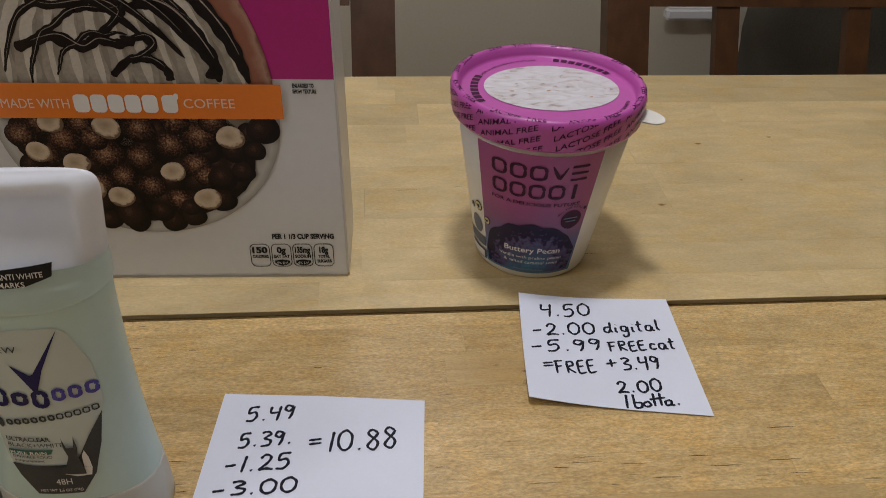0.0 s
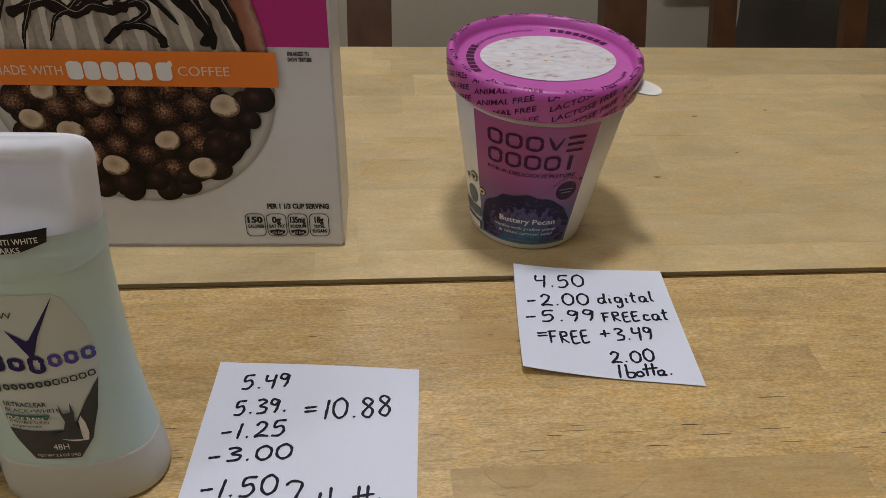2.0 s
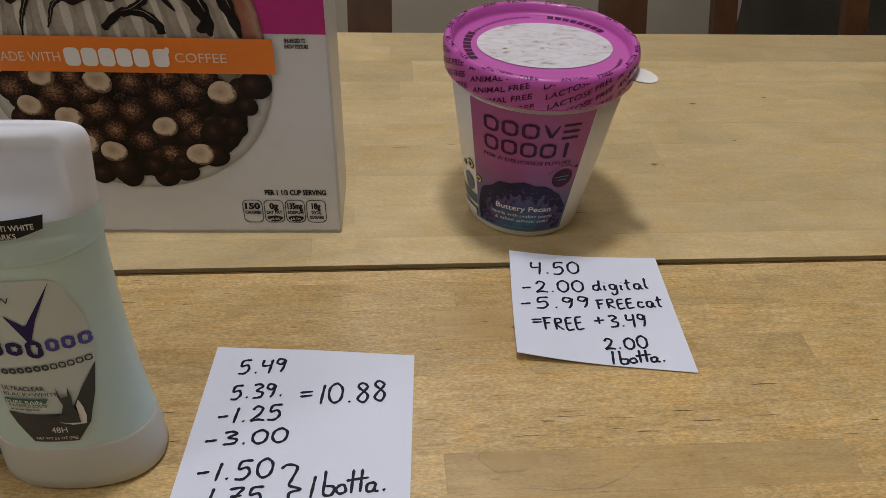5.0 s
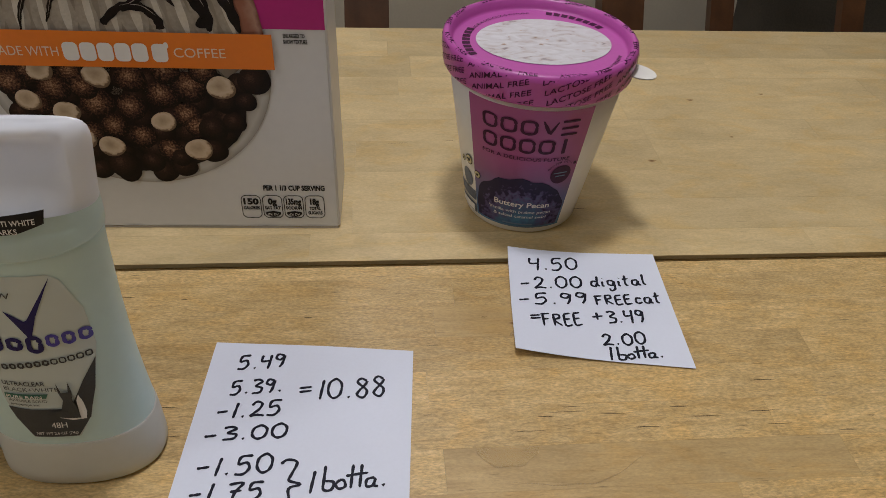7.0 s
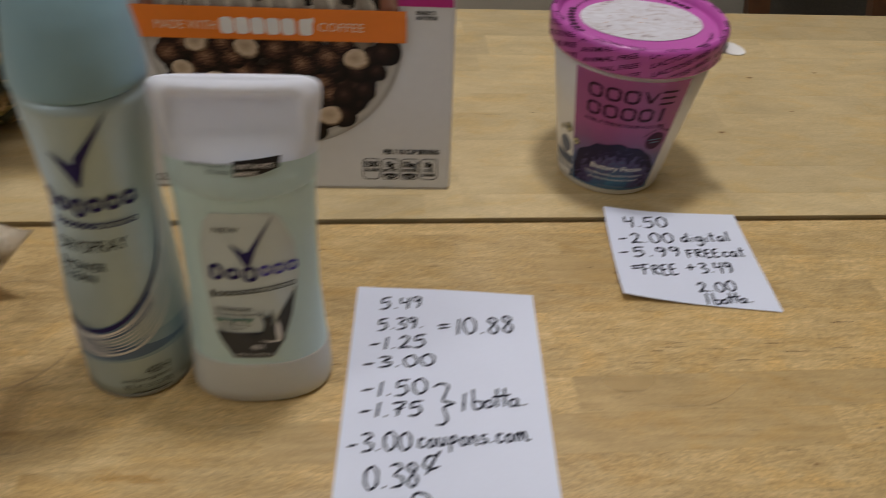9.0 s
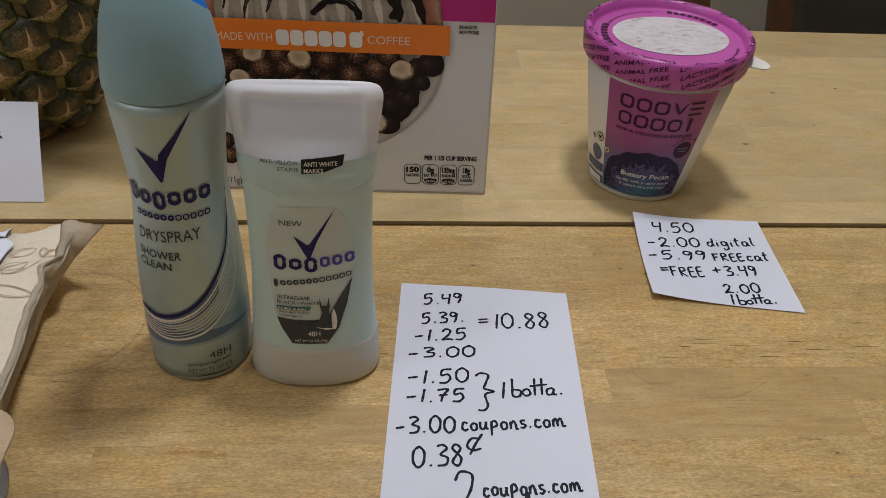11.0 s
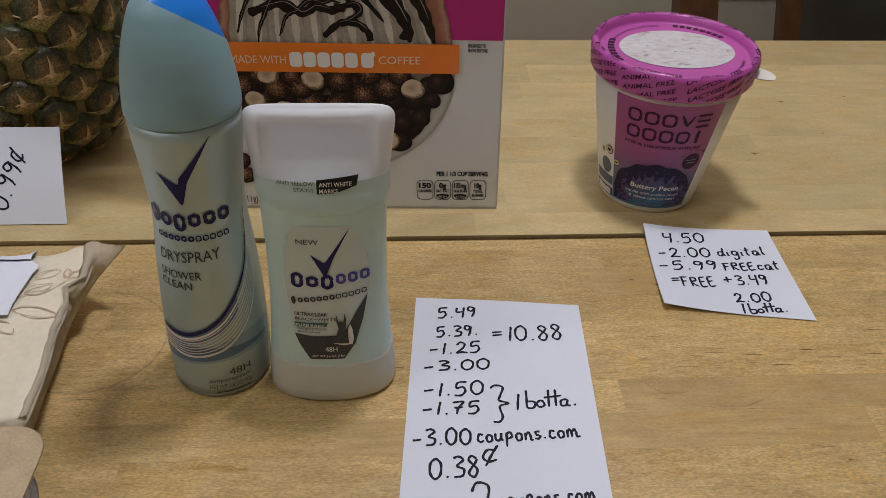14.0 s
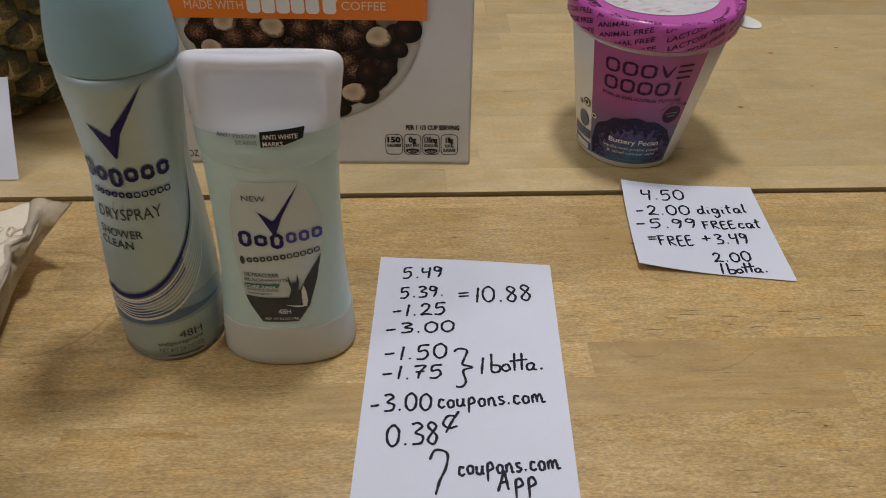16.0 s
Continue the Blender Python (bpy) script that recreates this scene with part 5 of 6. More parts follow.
def swoosh(k):
    """A curve that drops from the can's far side and sweeps round the front."""
    return smooth_line([(76, 0.109 - 0.002 * k), (70, 0.089 - 0.0028 * k), (52, 0.069 - 0.0027 * k), (26, 0.0535 - 0.0023 * k), (0, 0.0445 - 0.0018 * k), (-28, 0.0405 - 0.0015 * k), (-60, 0.041 - 0.0012 * k)], 6)


def band(bm, top, low, h):
    a, b = [bm.verts.new(on_can(u, v, h)) for u, v in top], [bm.verts.new(on_can(u, v, h)) for u, v in low]
    for i in range(len(a) - 1):
        bm.faces.new((a[i], b[i], b[i + 1], a[i + 1]))


bm = bmesh.new()
band(bm, [(u, 0.033 + 0.004 * math.sin(radians(u * 1.5))) for u in range(-80, 90, 6)], [(u, 0.0215 + 0.003 * math.sin(radians(u + 30))) for u in range(-80, 90, 6)], 0.00016)
part("sky_band", bm, M_SKYINK, spray)
bm = bmesh.new()
band(bm, [(u, 0.0325 - 0.00005 * u) for u in range(-75, 82, 6)], [(u, 0.0245 + 0.000048 * u) for u in range(-75, 82, 6)], 0.00024)
part("blue_band", bm, M_BANDBLUE, spray)
bm = bmesh.new()
band(bm, [p for p in swoosh(0.5) if p[0] < 42], [p for p in swoosh(4.2) if p[0] < 42], 0.00045)
part("blue_sweep", bm, M_BANDBLUE, spray)
bm = bmesh.new()
band(bm, swoosh(0), [(u, v - 0.0022) for u, v in swoosh(0)], 0.00055)
part("navy_sweep", bm, M_NAVY, spray)
for k in range(1, 9):
    bm = bmesh.new()
    line = swoosh(k * 0.95 + 0.9)
    band(bm, line, [(u, v - (0.0013 if k in (1, 8) else 0.0006)) for u, v in line], 0.0006 + 0.00001 * k)
    part("pale_sweep", bm, M_CUP if k in (1, 8) else M_WHITEINK, spray)

# ---- pineapple ----
NX, NY = -0.252, 0.121
M_RIND = mat("pineapple_rind", (0.20, 0.14, 0.042), 0.55, vary=0.6, scale=90, bump=0.6)
def eye_skin(name):
    """A pineapple eye: a dark green and brown dome above the lip, tan rind below it."""
    m, n, l, b = nodes_of(name)
    uv, sep, geo = n.new("ShaderNodeUVMap"), n.new("ShaderNodeSeparateXYZ"), n.new("ShaderNodeNewGeometry")
    ln, t, t2 = n.new("ShaderNodeVectorMath"), n.new("ShaderNodeTexNoise"), n.new("ShaderNodeTexNoise")
    ln.operation = "LENGTH"
    t.inputs["Scale"].default_value, t.inputs["Detail"].default_value = 260, 5
    t2.inputs["Scale"].default_value, t2.inputs["Detail"].default_value = 900, 3
    for q in (t, t2):
        l.new(geo.outputs["Position"], q.inputs["Vector"])
    off = n.new("ShaderNodeVectorMath")
    off.inputs[1].default_value = (0, -0.02, 0)
    l.new(uv.outputs[0], off.inputs[0]), l.new(off.outputs[0], ln.inputs[0]), l.new(uv.outputs[0], sep.inputs[0])

    def jitter(src, amount):
        ma, ad = n.new("ShaderNodeMath"), n.new("ShaderNodeMath")
        ma.operation = "MULTIPLY_ADD"
        ma.inputs[1].default_value, ma.inputs[2].default_value = 2 * amount, -amount
        l.new(t.outputs[0], ma.inputs[0]), l.new(ma.outputs[0], ad.inputs[0]), l.new(src, ad.inputs[1])
        return ad.outputs[0]

    dome = ramp_node(n, ((0.0, (0.26, 0.15, 0.06)), (0.30, (0.17, 0.105, 0.042)), (0.5, (0.085, 0.068, 0.027)), (0.68, (0.024, 0.024, 0.011)), (0.90, (0.05, 0.052, 0.018)), (1.0, (0.10, 0.085, 0.03))))
    rind = ramp_node(n, ((0.0, (0.36, 0.21, 0.085)), (0.4, (0.31, 0.20, 0.075)), (0.75, (0.23, 0.19, 0.06)), (1.0, (0.12, 0.13, 0.035))))
    l.new(jitter(ln.outputs["Value"], 0.3), dome.inputs[0]), l.new(jitter(ln.outputs["Value"], 0.5), rind.inputs[0])
    side, mix = n.new("ShaderNodeMapRange"), n.new("ShaderNodeMix")
    mix.data_type = "RGBA"
    side.inputs[1].default_value, side.inputs[2].default_value = -0.36, -0.22
    l.new(jitter(sep.outputs[1], 0.08), side.inputs[0]), l.new(side.outputs[0], mix.inputs[0])
    l.new(rind.outputs[0], mix.inputs[6]), l.new(dome.outputs[0], mix.inputs[7])
    val, hsv = n.new("ShaderNodeMapRange"), n.new("ShaderNodeHueSaturation")
    val.inputs[1].default_value, val.inputs[2].default_value, val.inputs[3].default_value, val.inputs[4].default_value = 0.35, 0.65, 0.5, 1.75
    l.new(t2.outputs[0], val.inputs[0]), l.new(val.outputs[0], hsv.inputs["Value"])
    l.new(mix.outputs[2], hsv.inputs["Color"]), l.new(hsv.outputs[0], b.inputs["Base Color"])
    bp = n.new("ShaderNodeBump")
    bp.inputs["Strength"].default_value, bp.inputs["Distance"].default_value = 0.8, 0.001
    l.new(t.outputs[0], bp.inputs["Height"]), l.new(bp.outputs[0], b.inputs["Normal"])
    b.inputs["Roughness"].default_value = 0.36
    return m


M_EYE = eye_skin("pineapple_eye")
M_BRACT = mat("dry_bract", (0.56, 0.40, 0.22), 0.6, vary=0.3, scale=300, bump=0.3)
pine = thing("pineapple", (NX, NY, 0), "ripe pineapple standing upright with brown and green eyes", "pineapple")
PINE = ((0.0, 0.034), (0.006, 0.046), (0.02, 0.0565), (0.045, 0.0635), (0.075, 0.0655), (0.11, 0.064), (0.145, 0.055), (0.165, 0.040), (0.175, 0.022))


def pine_r(z):
    return interp(z, 1, PINE)


prings = []
for i in range(30):
    z = 0.0005 + 0.174 * i / 29
    prings.append([p + (p - Vector((NX, NY, z))).normalized() * 0.0012 * noise.noise(p * 120) for p in ring(NX, NY, z, pine_r(z) - 0.0025, n=64)])
part("rind", loft(prings), M_RIND, pine, smooth=True)


def eye_mesh():
    """One eye: a six-sided boss, flat-topped with a dimple."""
    bm = bmesh.new()
    lay = bm.loops.layers.uv.verify()
    n, levels = 12, ((1.0, -0.0020), (0.93, 0.0006), (0.78, 0.0036), (0.45, 0.0050), (0.2, 0.0042))
    rows = []
    for k, zz in levels:
        row = []
        for i in range(n):
            t = 2 * math.pi * i / n
            hexr = 1 / max(abs(math.cos(((t + math.pi / 6) % (math.pi / 3)) - math.pi / 6)), 0.5) * 0.9
            x, y = hexr * k * math.cos(t), hexr * k * math.sin(t)
            row.append((bm.verts.new((x * 0.0158, y * 0.0152, zz * (1.0 + 0.25 * y))), (x, y)))
        rows.append(row)
    def face(*vs):
        f = bm.faces.new([v for v, _ in vs])
        f.smooth = True
        for loop, (_, w) in zip(f.loops, vs):
            loop[lay].uv = w
    for a, b in zip(rows, rows[1:]):
        for i in range(n):
            j = (i + 1) % n
            face(a[i], a[j], b[j], b[i])
    face(*rows[-1])
    me = bpy.data.meshes.new("eye")
    bm.to_mesh(me)
    bm.free()
    me.materials.append(M_EYE)
    return me


def bract_mesh():
    """The dry spike and the thin lips that cross an eye."""
    bm = bmesh.new()
    def blade(pts, wide, lift):
        rows = []
        k = len(pts)
        for i, (x, y, z) in enumerate(pts):
            w = wide * (1 - i / (k - 1)) + 0.00012
            rows.append([bm.verts.new(v) for v in ((x - w, y, z), (x, y, z + w * lift), (x + w, y, z))])
        for a, b in zip(rows, rows[1:]):
            for q in (0, 1):
                bm.faces.new((a[q], a[q + 1], b[q + 1], b[q]))
    blade([(0, -0.006, 0.0042), (0.0006, -0.001, 0.0062), (0.0003, 0.005, 0.0075), (-0.0004, 0.0105, 0.0078)], 0.0021, 0.7)
    for s in (-1, 1):
        top = [(s * 0.001, -0.004, 0.0050), (s * 0.006, -0.0052, 0.0047), (s * 0.011, -0.0044, 0.0033), (s * 0.0148, -0.0028, 0.0010)]
        a = [bm.verts.new(p) for p in top]
        b = [bm.verts.new((x, y - 0.0011 * (1 - i / 6), z - 0.0008)) for i, (x, y, z) in enumerate(top)]
        c = [bm.verts.new((x, y + 0.0009 * (1 - i / 6), z - 0.0006)) for i, (x, y, z) in enumerate(top)]
        for i in range(3):
            bm.faces.new((a[i], a[i + 1], b[i + 1], b[i]))
            bm.faces.new((c[i], c[i + 1], a[i + 1], a[i]))
    me = bpy.data.meshes.new("bract")
    bm.to_mesh(me)
    bm.free()
    me.materials.append(M_BRACT)
    return me


EYE_ME, BRACT_ME = eye_mesh(), bract_mesh()
for r in range(10):
    z = 0.010 + 0.0168 * r
    rad = pine_r(z)
    for k in range(12):
        a = 2 * math.pi * (k + 0.5 * (r % 2)) / 12 + 0.025 * r + random.uniform(-0.02, 0.02)
        n_out = Vector((math.cos(a), math.sin(a), (pine_r(z - 0.004) - pine_r(z + 0.004)) / 0.008)).normalized()
        side = Vector((-math.sin(a), math.cos(a), 0))
        up = n_out.cross(side)
        m = Matrix((side, up, n_out)).transposed().to_4x4()
        s = 0.50 + 0.42 * rad / 0.0655
        m = Matrix.Translation(Vector((NX + rad * math.cos(a), NY + rad * math.sin(a), z)) - n_out * 0.002 - Vector((NX, NY, 0))) @ m @ Matrix.Rotation(random.uniform(-0.12, 0.12), 4, "Z") @ Matrix.Diagonal((s, s * random.uniform(0.92, 1.05), s * random.uniform(0.8, 1.25), 1))
        eye = new("eye", EYE_ME)
        eye.parent, eye.matrix_local = pine, m
        spike = new("bract", BRACT_ME)
        spike.parent = eye
        spike.matrix_local = pose(0, 0, 0, 0, 0, random.uniform(-14, 14)) @ Matrix.Diagonal((random.uniform(0.85, 1.15), random.uniform(0.7, 1.05), 1, 1))

# ---- paper bag of snacks lying on the table ----
M_BAGPAPER = mat("cream_bag_paper", (0.76, 0.68, 0.545), 0.5, vary=0.08, scale=25, bump=0.35, fine=14)
M_BROWNINK = mat("tan_leaf_ink", (0.52, 0.41, 0.29), 0.6, vary=0.12, scale=200)
bag = thing("snack_bag", (-0.26, -0.095, 0), "cream paper snack bag printed with tan leaves lying flat", "bag")
BX0, BX1, BY0, BY1 = -0.385, -0.1630, -0.161, -0.046
# the crest of the right-hand end, from front to back, and the foot of the fold that hangs from it, which ends in a raised tip
CREST = ((0, -0.1595, -0.161, 0.033), (0.15, -0.160, -0.147, 0.033), (0.3, -0.161, -0.129, 0.033), (0.45, -0.164, -0.112, 0.033), (0.57, -0.164, -0.098, 0.033),
         (0.64, -0.165, -0.091, 0.033), (0.72, -0.168, -0.080, 0.033), (0.78, -0.161, -0.075, 0.035), (0.88, -0.162, -0.062, 0.034), (1, -0.166, -0.046, 0.034))
FOOT = ((0, -0.170, -0.150, 0.005), (0.2, -0.1705, -0.130, 0.007), (0.45, -0.171, -0.105, 0.0085), (0.65, -0.172, -0.085, 0.010), (0.8, -0.170, -0.066, 0.012),
        (0.88, -0.163, -0.0585, 0.020), (1, -0.1455, -0.0562, 0.039))


def bag_z(u, v):
    """The height of the bag's upper face; u from left to right, v from front to back."""
    left = (max(0, 1 - (2 * min(u, 0.5) - 1) ** 16)) ** 0.5
    end = min(1, max(0, (u - 0.8) / 0.2))
    ends = (max(0, 1 - (2 * v - 1) ** 8)) ** 0.5
    pil = left * (ends + (1 - ends) * end * end * (3 - 2 * end))
    x, y = BX0 + (BX1 - BX0) * u, BY0 + (BY1 - BY0) * v
    crease = 0.0016 * (1 - abs(noise.noise(Vector((x * 60, y * 26, 2.2)))) * 3) + 0.0042 * noise.noise(Vector((x * 38, y * 30, 1.7))) + 0.0014 * noise.noise(Vector((x * 120, y * 90, 5)))
    return 0.010 + 0.0235 * pil + crease * pil * (1 - 0.8 * end ** 4) - 0.0030 * end ** 8


def bag_plan(u, v):
    x, y = interp(v, 1, CREST), interp(v, 2, CREST)
    return (BX0 + (x - BX0) * u, y + 0.006 * (1 - u) * (2 * v - 1))


nu, nv = 48, 36
bm = bmesh.new()
top = [[bm.verts.new((*bag_plan(i / nu, j / nv), bag_z(i / nu, j / nv))) for i in range(nu + 1)] for j in range(nv + 1)]
low = []
for j in range(nv + 1):
    low.append([])
    for i in range(nu + 1):
        x, y = bag_plan(i / nu, j / nv)
        x = BX0 + (x - BX0) * 0.925
        edge = min(i, nu - i, j, nv - j)
        low[j].append(bm.verts.new((x, y, 0.0006 + (0.0085 if edge == 0 else 0.003 if edge == 1 else 0.0))))
for j in range(nv):
    for i in range(nu):
        bm.faces.new((top[j][i], top[j][i + 1], top[j + 1][i + 1], top[j + 1][i]))
        bm.faces.new((low[j][i], low[j + 1][i], low[j + 1][i + 1], low[j][i + 1]))
for i in range(nu):
    bm.faces.new((low[0][i], low[0][i + 1], top[0][i + 1], top[0][i]))
    bm.faces.new((top[nv][i], top[nv][i + 1], low[nv][i + 1], low[nv][i]))
for j in range(nv):
    bm.faces.new((top[j][0], top[j + 1][0], low[j + 1][0], low[j][0]))
    bm.faces.new((low[j][nu], low[j + 1][nu], top[j + 1][nu], top[j][nu]))
part("pouch", bm, M_BAGPAPER, bag, smooth=True)
# crumpled end fold, from the raised crest down to its foot, its far corner standing out as a tip
bm = bmesh.new()
grid = []
for j in range(161):
    f = j / 160
    top_p = Vector([interp(f, c, CREST) for c in (1, 2, 3)])
    foot = Vector([interp(f, c, FOOT) for c in (1, 2, 3)])
    top_p.x += 0.0010 * noise.noise(Vector((f * 13, 3, 1)))
    top_p.z += 0.0008 * noise.noise(Vector((f * 15, 5, 2)))
    row = [bm.verts.new(top_p + Vector((-0.0060, 0, -0.0030))), bm.verts.new(top_p + Vector((-0.0030, 0, -0.0004)))]
    for q in range(15):
        g = q / 14
        swell = math.sin(math.pi * g)
        crush = 0.0013 * noise.noise(Vector((f * 15 + g, g * 2.2, 9))) + 0.0006 * noise.noise(Vector((f * 44, g * 5, 4)))
        pleat = 0.0007 * math.sin(g * 13 + 5 * noise.noise(Vector((f * 5, 0, 1))))
        edge = 0.0006 * noise.noise(Vector((f * 24, g, 8))) + (0.0020 * noise.noise(Vector((g * 4.5, 7, 3))) if f > 0.93 else 0)
        p = top_p.lerp(foot, g) + Vector((-0.0004 * swell + (crush + pleat) * swell + edge, 0, (crush * 0.4) * swell + edge * 0.8 + (0.0007 if q == 0 else 0)))
        p.z = max(p.z, 0.0012)
        row.append(bm.verts.new(p))
    grid.append(row)
for a, b in zip(grid, grid[1:]):
    for q in range(len(a) - 1):
        bm.faces.new((a[q], a[q + 1], b[q + 1], b[q]))
bmesh.ops.solidify(bm, geom=bm.faces[:], thickness=0.0002)
part("side_fold", bm, M_BAGPAPER, bag, smooth=True)


def on_bag(u, v, h):
    """Plan metres to the bag's upper face."""
    uu, vv = (u - BX0) / (BX1 - BX0), (v - BY0) / (BY1 - BY0)
    return Vector((u, v, bag_z(min(1, max(0, uu)), min(1, max(0, vv))) + h))


def leaf(bm, u, v, length, wide, turn):
    for s in (1, -1):
        pts = [(length * f, s * wide * math.sin(math.pi * f) ** 0.8) for f in [i / 10 for i in range(11)]]
        stroke(bm, [(u + x * math.cos(turn) - y * math.sin(turn), v + x * math.sin(turn) + y * math.cos(turn)) for x, y in pts], 0.0008, on_bag, 0.0006)


for u, v, ln, wd, tr in ((-0.1865, -0.0995, 0.0200, 0.0034, -2), (-0.185, -0.088, 0.0135, 0.0028, 47), (-0.185, -0.075, 0.0122, 0.0026, 35), (-0.1690, -0.075, 0.0085, 0.0022, 64),
                         (-0.1700, -0.0745, 0.0075, 0.0018, 105), (-0.191, -0.1065, 0.011, 0.0028, -35), (-0.24, -0.135, 0.026, 0.005, 160)):
    bm = bmesh.new()
    leaf(bm, u, v, ln, wd, radians(tr))
    part("leaf_print", bm, M_BROWNINK, bag)
bm = bmesh.new()
stroke(bm, smooth_line([(-0.200, -0.097), (-0.188, -0.091), (-0.177, -0.085), (-0.169, -0.076)], 6), 0.0006, on_bag, 0.0006)
part("leaf_print", bm, M_BROWNINK, bag)
bm = bmesh.new()
for k, w in enumerate((0.03, 0.026)):
    patch(bm, rect(-0.222 + 0.0, -0.122 - 0.008 * k, -0.192, -0.118 - 0.008 * k), on_bag, 0.0008, 0.004)
part("print_bar", bm, M_BLACKINK, bag)

# folded note on the bag
slip = thing("folded_note", (-0.215, -0.07, 0.035), "white folded slip of paper resting on the snack bag", "note", "notes on the table")


def on_slip(u, v, h):
    return on_bag(u, v, 0.0022 + h)


bm = bmesh.new()
for h in (0.0, 0.0003):
    patch(bm, [(-0.262, -0.062), (-0.190, -0.0630), (-0.1855, -0.0665), (-0.1865, -0.104), (-0.258, -0.122)], on_slip, h, 0.008)
part("paper_sheet", bm, M_PAPER, slip)
bm = bmesh.new()
for h in (0.0012, 0.0015):
    patch(bm, [(-0.255, -0.0465), (-0.199, -0.0465), (-0.192, -0.051), (-0.1905, -0.063), (-0.255, -0.066)], on_slip, h, 0.008)
part("upper_flap", bm, M_PAPER, slip)
bm = bmesh.new()
scrawl(bm, -0.236, -0.088, 0.036, 0.007, (1, 4), on_slip, 0.0006, loops=7)
part("ink_scrawl", bm, M_INK, slip)

# clear plastic tub with a kraft sleeve, in front of the bag
M_KRAFT = mat("kraft_board", (0.50, 0.375, 0.25), 0.75, vary=0.18, scale=120, bump=0.2)
M_CLEAR = mat("clear_plastic", (0.93, 0.92, 0.88), 0.08, vary=0.01, scale=30, bump=0.0, trans=0.9)
pot = thing("plastic_container", (-0.200, -0.222, 0), "clear plastic food container with a kraft board sleeve", "container")
part("tub", loft([ring(-0.200, -0.222, z, a, a * 0.86, n=64, power=3.2) for z, a in ((0.0008, 0.048), (0.003, 0.051), (0.012, 0.0530), (0.024, 0.0550), (0.0262, 0.0565), (0.0270, 0.0565))] +
                [ring(-0.200, -0.222, z, a, a * 0.86, n=64, power=3.2) for z, a in ((0.0270, 0.0548), (0.0240, 0.0540), (0.012, 0.0520), (0.004, 0.0495))]), M_CLEAR, pot, smooth=True)
bm = bmesh.new()
KR = rect(-0.262, -0.264, -0.1490, -0.1635, 0.014, 8)
vt, vl = [bm.verts.new((u, v, 0.0304)) for u, v in KR], [bm.verts.new((u, v, 0.0292)) for u, v in KR]
bm.faces.new(vt), bm.faces.new(vl[::-1])
for i in range(len(KR)):
    bm.faces.new((vl[i], vl[(i + 1) % len(KR)], vt[(i + 1) % len(KR)], vt[i]))
part("sleeve", bm, M_KRAFT, pot, "plain brown kraft board sleeve")
part("lid", loft([ring(-0.200, -0.222, z, a, a * 0.86, n=64, power=3.2) for z, a in ((0.0262, 0.0575), (0.0275, 0.0580), (0.0288, 0.0570))]), M_CLEAR, pot, smooth=True)


# ---- the staves of the table top ----
def stave_mesh(material):
    bm = box_bm(0, 0, -0.0025, 1, 1, 0.0)
    me = bpy.data.meshes.new("stave")
    bm.to_mesh(me)
    bm.free()
    me.materials.append(material)
    return me


def staves(board, edges, cuts, plain, dark=()):
    """Rows of staves between the edges; cuts: known butt joints by row."""
    for r, (y0, y1) in enumerate(zip(edges, edges[1:])):
        xs = sorted(cuts.get(r, []))
        if not xs:
            xs = [random.uniform(-0.5, -0.2)]
        while xs[0] > LEFT + 0.12:
            xs.insert(0, xs[0] - random.uniform(0.16, 0.42))
        xs[0] = LEFT
        while xs[-1] < RIGHT - 0.1:
            xs.append(xs[-1] + random.uniform(0.16, 0.45))
        xs[-1] = RIGHT
        for a, b in zip(xs, xs[1:]):
            ob = new("stave", HEART if any(abs(a - d) < 0.002 and q == r for q, d in dark) else plain)
            ob.parent = board
            base = PLACE[board.name]
            ob.location = Vector((a + 0.00003, y0 + 0.00003, random.uniform(-0.00004, 0))) - base
            ob.scale = (b - a - 0.00006, y1 - y0 - 0.00006, 1)


STAVE, HEART, PALE = stave_mesh(M_STAVE), stave_mesh(M_HEART), stave_mesh(M_PALE)
front_edges = [-0.0042, -0.0140] + [-0.0347 - 0.0208 * k for k in range(28)] + [NEAR]
front_edges = sorted(front_edges)
first = len(front_edges) - 1
staves(front, front_edges, {first - 3: [0.0983, 0.178], first - 4: [-0.16, 0.2713], first - 6: [0.0965 - 0.31, 0.2372], first - 7: [0.0965, 0.262], first - 8: [-0.0383, 0.21], first - 9: [-0.1302]}, STAVE, ((first - 3, 0.0983), (first - 7, 0.0965), (first - 8, -0.0383)))
staves(back, [0.0006, 0.0235, 0.053, 0.083, 0.1177, 0.1445, 0.178, 0.205, 0.239, 0.265, FAR], {0: [0.0377], 3: [0.0610, 0.2489], 4: [0.2485, 0.3655], 7: [0.10, 0.3243], 2: [0.15]}, PALE)

# small knots and a stain in the wood
M_KNOT = radial("knot", ((0.0, (0.13, 0.065, 0.025)), (0.5, (0.30, 0.185, 0.08)), (1.0, (0.50, 0.355, 0.175))), 0.4, grit=0.3, scale=500)
for x, y, a in ((0.2434, 0.0928, 0.0028), (0.2936, 0.1711, 0.0026), (0.3488, 0.18, 0.002), (0.135, -0.0475, 0.0022), (0.227, -0.152, 0.0014), (0.305, 0.121, 0.0016), (0.19, -0.169, 0.0016)):
    bm = bmesh.new()
    disc_uv(bm, x, y, a, a * 0.5, lambda u, v, h: Vector((u, v, 0.00015)), 0.0, n=16, wob=0.15)
    part("knot", bm, M_KNOT, back if y > 0 else front)


def faint(name, color, alpha):
    m = mat(name, color, 0.4, vary=0.3, scale=150)
    m.node_tree.nodes["Principled BSDF"].inputs["Alpha"].default_value = alpha
    return m


def on_top(u, v, h):
    return Vector((u, v, 0.00012 + h))


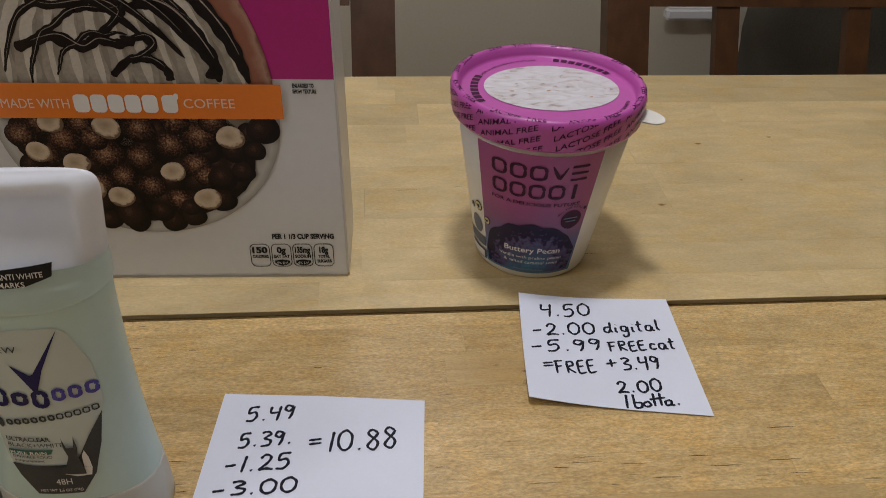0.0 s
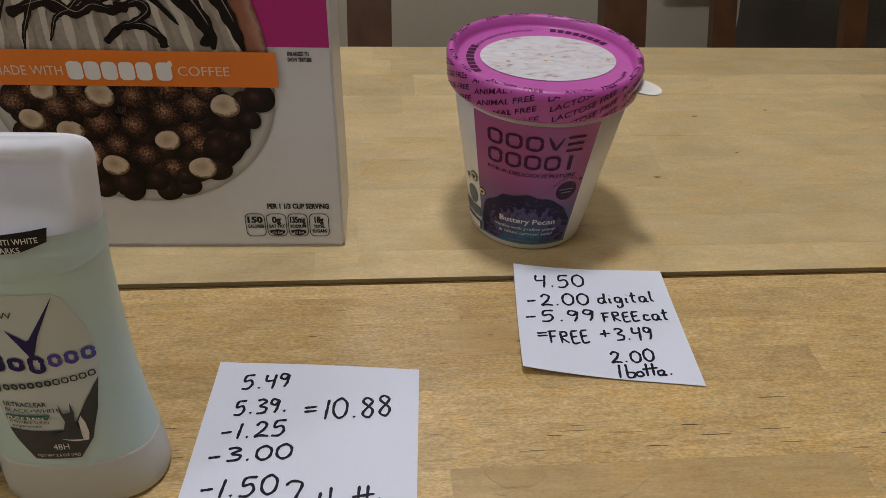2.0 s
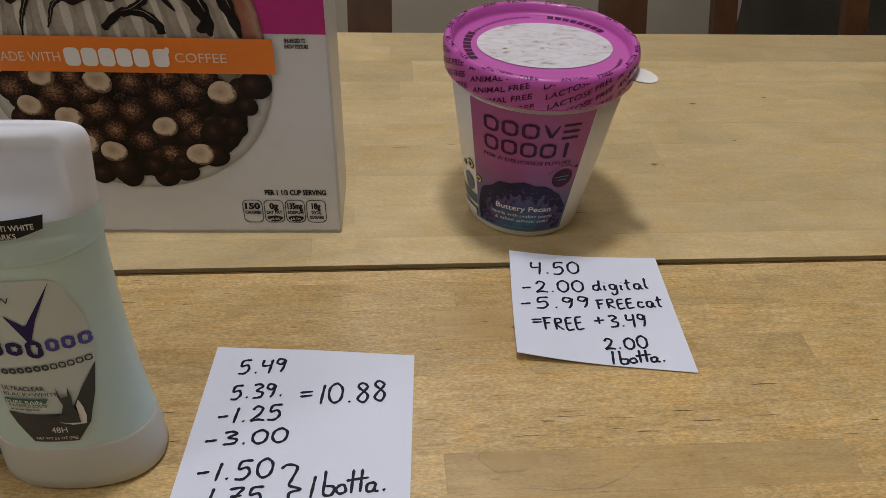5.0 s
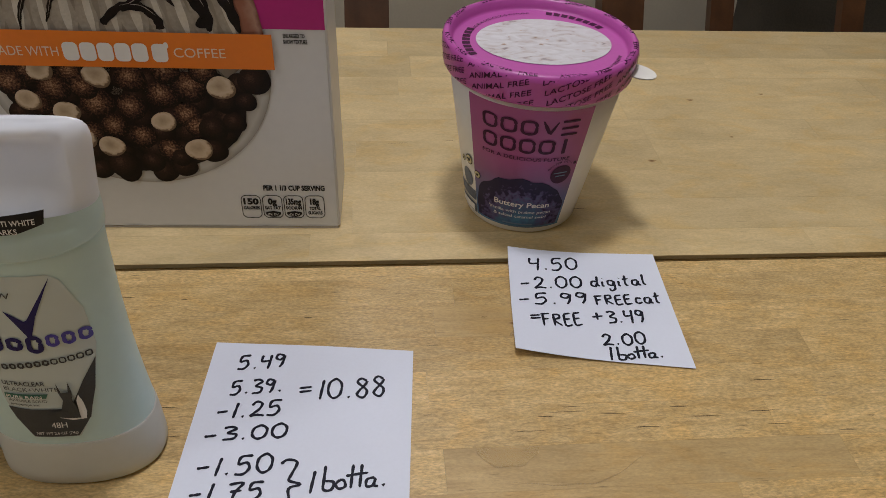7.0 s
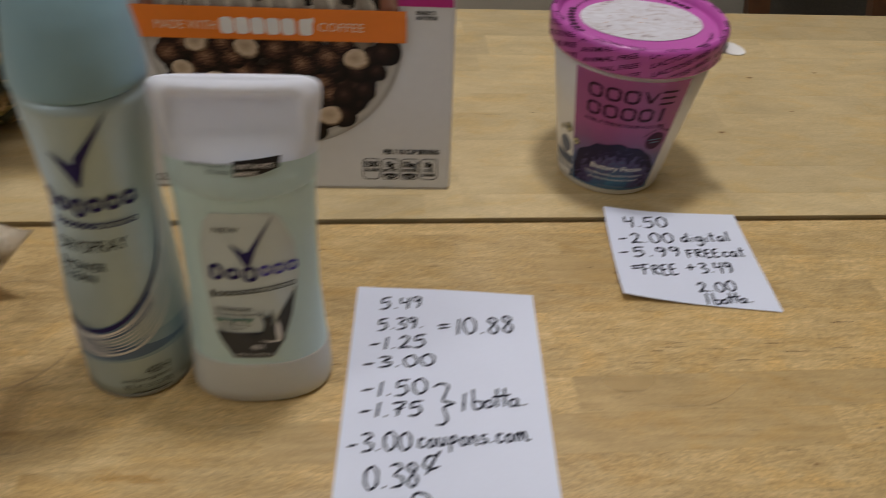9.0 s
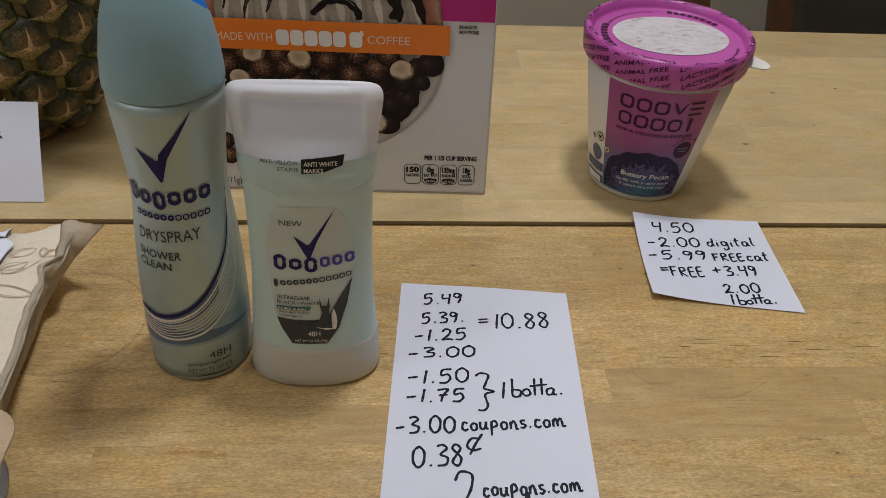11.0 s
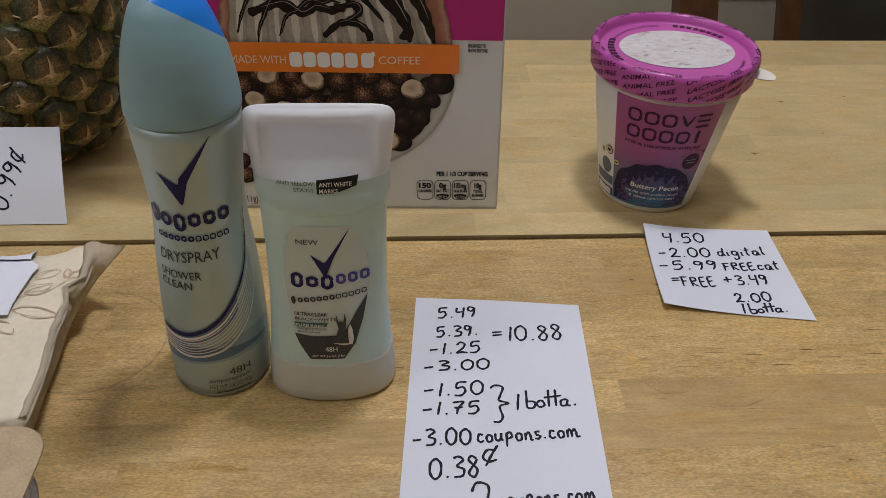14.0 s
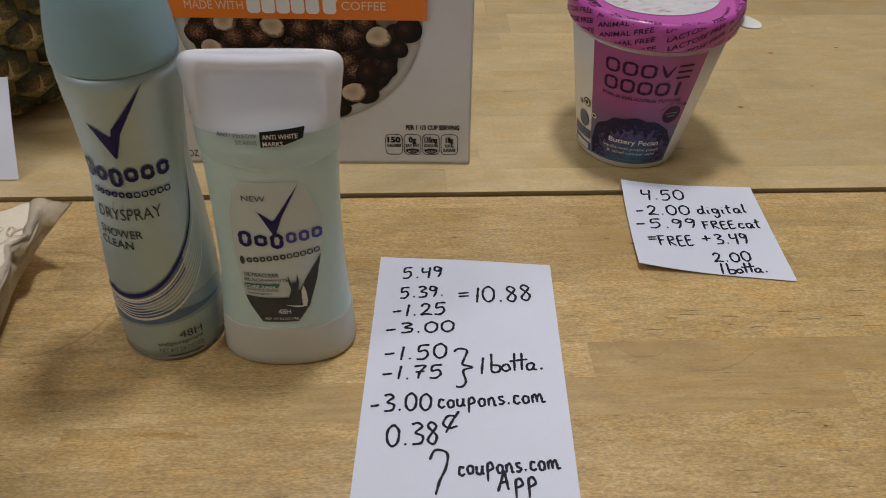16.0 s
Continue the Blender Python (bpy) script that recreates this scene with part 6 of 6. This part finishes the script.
bm = bmesh.new()
stroke(bm, [(-0.163 + 0.036 * math.cos(t), -0.083 + 0.036 * math.sin(t)) for t in [-2.2 + 0.09 * i for i in range(46)]], 0.0016, on_top, 0.0)
part("water_ring", bm, faint("water_mark", (0.36, 0.24, 0.12), 0.2), front)
M_STAIN = faint("orange_stain", (0.62, 0.32, 0.05), 0.16)
for du, dv, a, b in ((0, 0, 0.009, 0.0022), (-0.006, 0.001, 0.008, 0.0013), (0.004, -0.001, 0.006, 0.0016), (-0.012, 0.003, 0.004, 0.0012), (0.012, -0.002, 0.005, 0.0011)):
    bm = bmesh.new()
    disc_uv(bm, -0.0866 + du, -0.1636 + dv, a, b, lambda u, v, h: Vector((u, v, 0.00012 + random.uniform(0, 0.00003))), 0.0, n=26, wob=0.35)
    part("sauce_stain", bm, M_STAIN, front)

# figure of the heartwood staves, and dark mineral dashes along the grain
M_FIGURE, M_RINGLINE = faint("sapwood_figure", (0.66, 0.47, 0.21), 0.32), faint("growth_line", (0.25, 0.15, 0.06), 0.22)


def half_oval(cx, cy, rx, ry, s, n=26):
    return [(cx + rx * math.cos(t) * (1 + 0.10 * noise.noise(Vector((t * 2, cx * 90, 0)))), cy + s * ry * math.sin(t) * (1 + 0.16 * noise.noise(Vector((t * 3, 4, cx * 70))))) for t in [math.pi * i / n for i in range(n + 1)]]


for cx, cy, rx, ry, s in ((0.1225, -0.1182, 0.0125, 0.0095, -1), (0.150, -0.0557, 0.017, 0.009, 1), (0.02, -0.1805, 0.016, 0.010, 1)):
    bm = bmesh.new()
    patch(bm, half_oval(cx, cy, rx, ry, s), on_top, 0.0)
    part("sapwood_figure", bm, M_FIGURE, front)
for cx, cy, rx, ry, s, i0, i1 in ((0.1225, -0.1182, 0.0128, 0.0098, -1, 8, 26), (0.142, -0.1182, 0.036, 0.0190, -1, 3, 19), (0.150, -0.0557, 0.0172, 0.0092, 1, 2, 20)):
    bm = bmesh.new()
    stroke(bm, half_oval(cx, cy, rx, ry, s)[i0:i1], 0.0007, on_top, 0.00002, taper=True)
    part("growth_line", bm, M_RINGLINE, front)
M_DASH = faint("mineral_dash", (0.10, 0.05, 0.02), 0.75)
for k in range(46):
    x, y = random.uniform(-0.15, 0.42), random.choice((-0.103, -0.108, -0.086, -0.092, -0.045, -0.023, -0.17, -0.187, 0.045, 0.115)) + random.uniform(-0.006, 0.006)
    if k < 12:
        x, y = random.uniform(0.09, 0.34), -0.0985 - random.uniform(0, 0.014)
    ln = random.uniform(0.003, 0.016)
    if y > -0.004 and y < 0.02:
        continue
    bm = bmesh.new()
    stroke(bm, [(x + ln * i / 5, y + random.uniform(-1, 1) * 0.00015) for i in range(6)], random.uniform(0.00025, 0.0006), on_top, 0.0, taper=True)
    part("mineral_dash", bm, M_DASH, back if y > 0 else front)
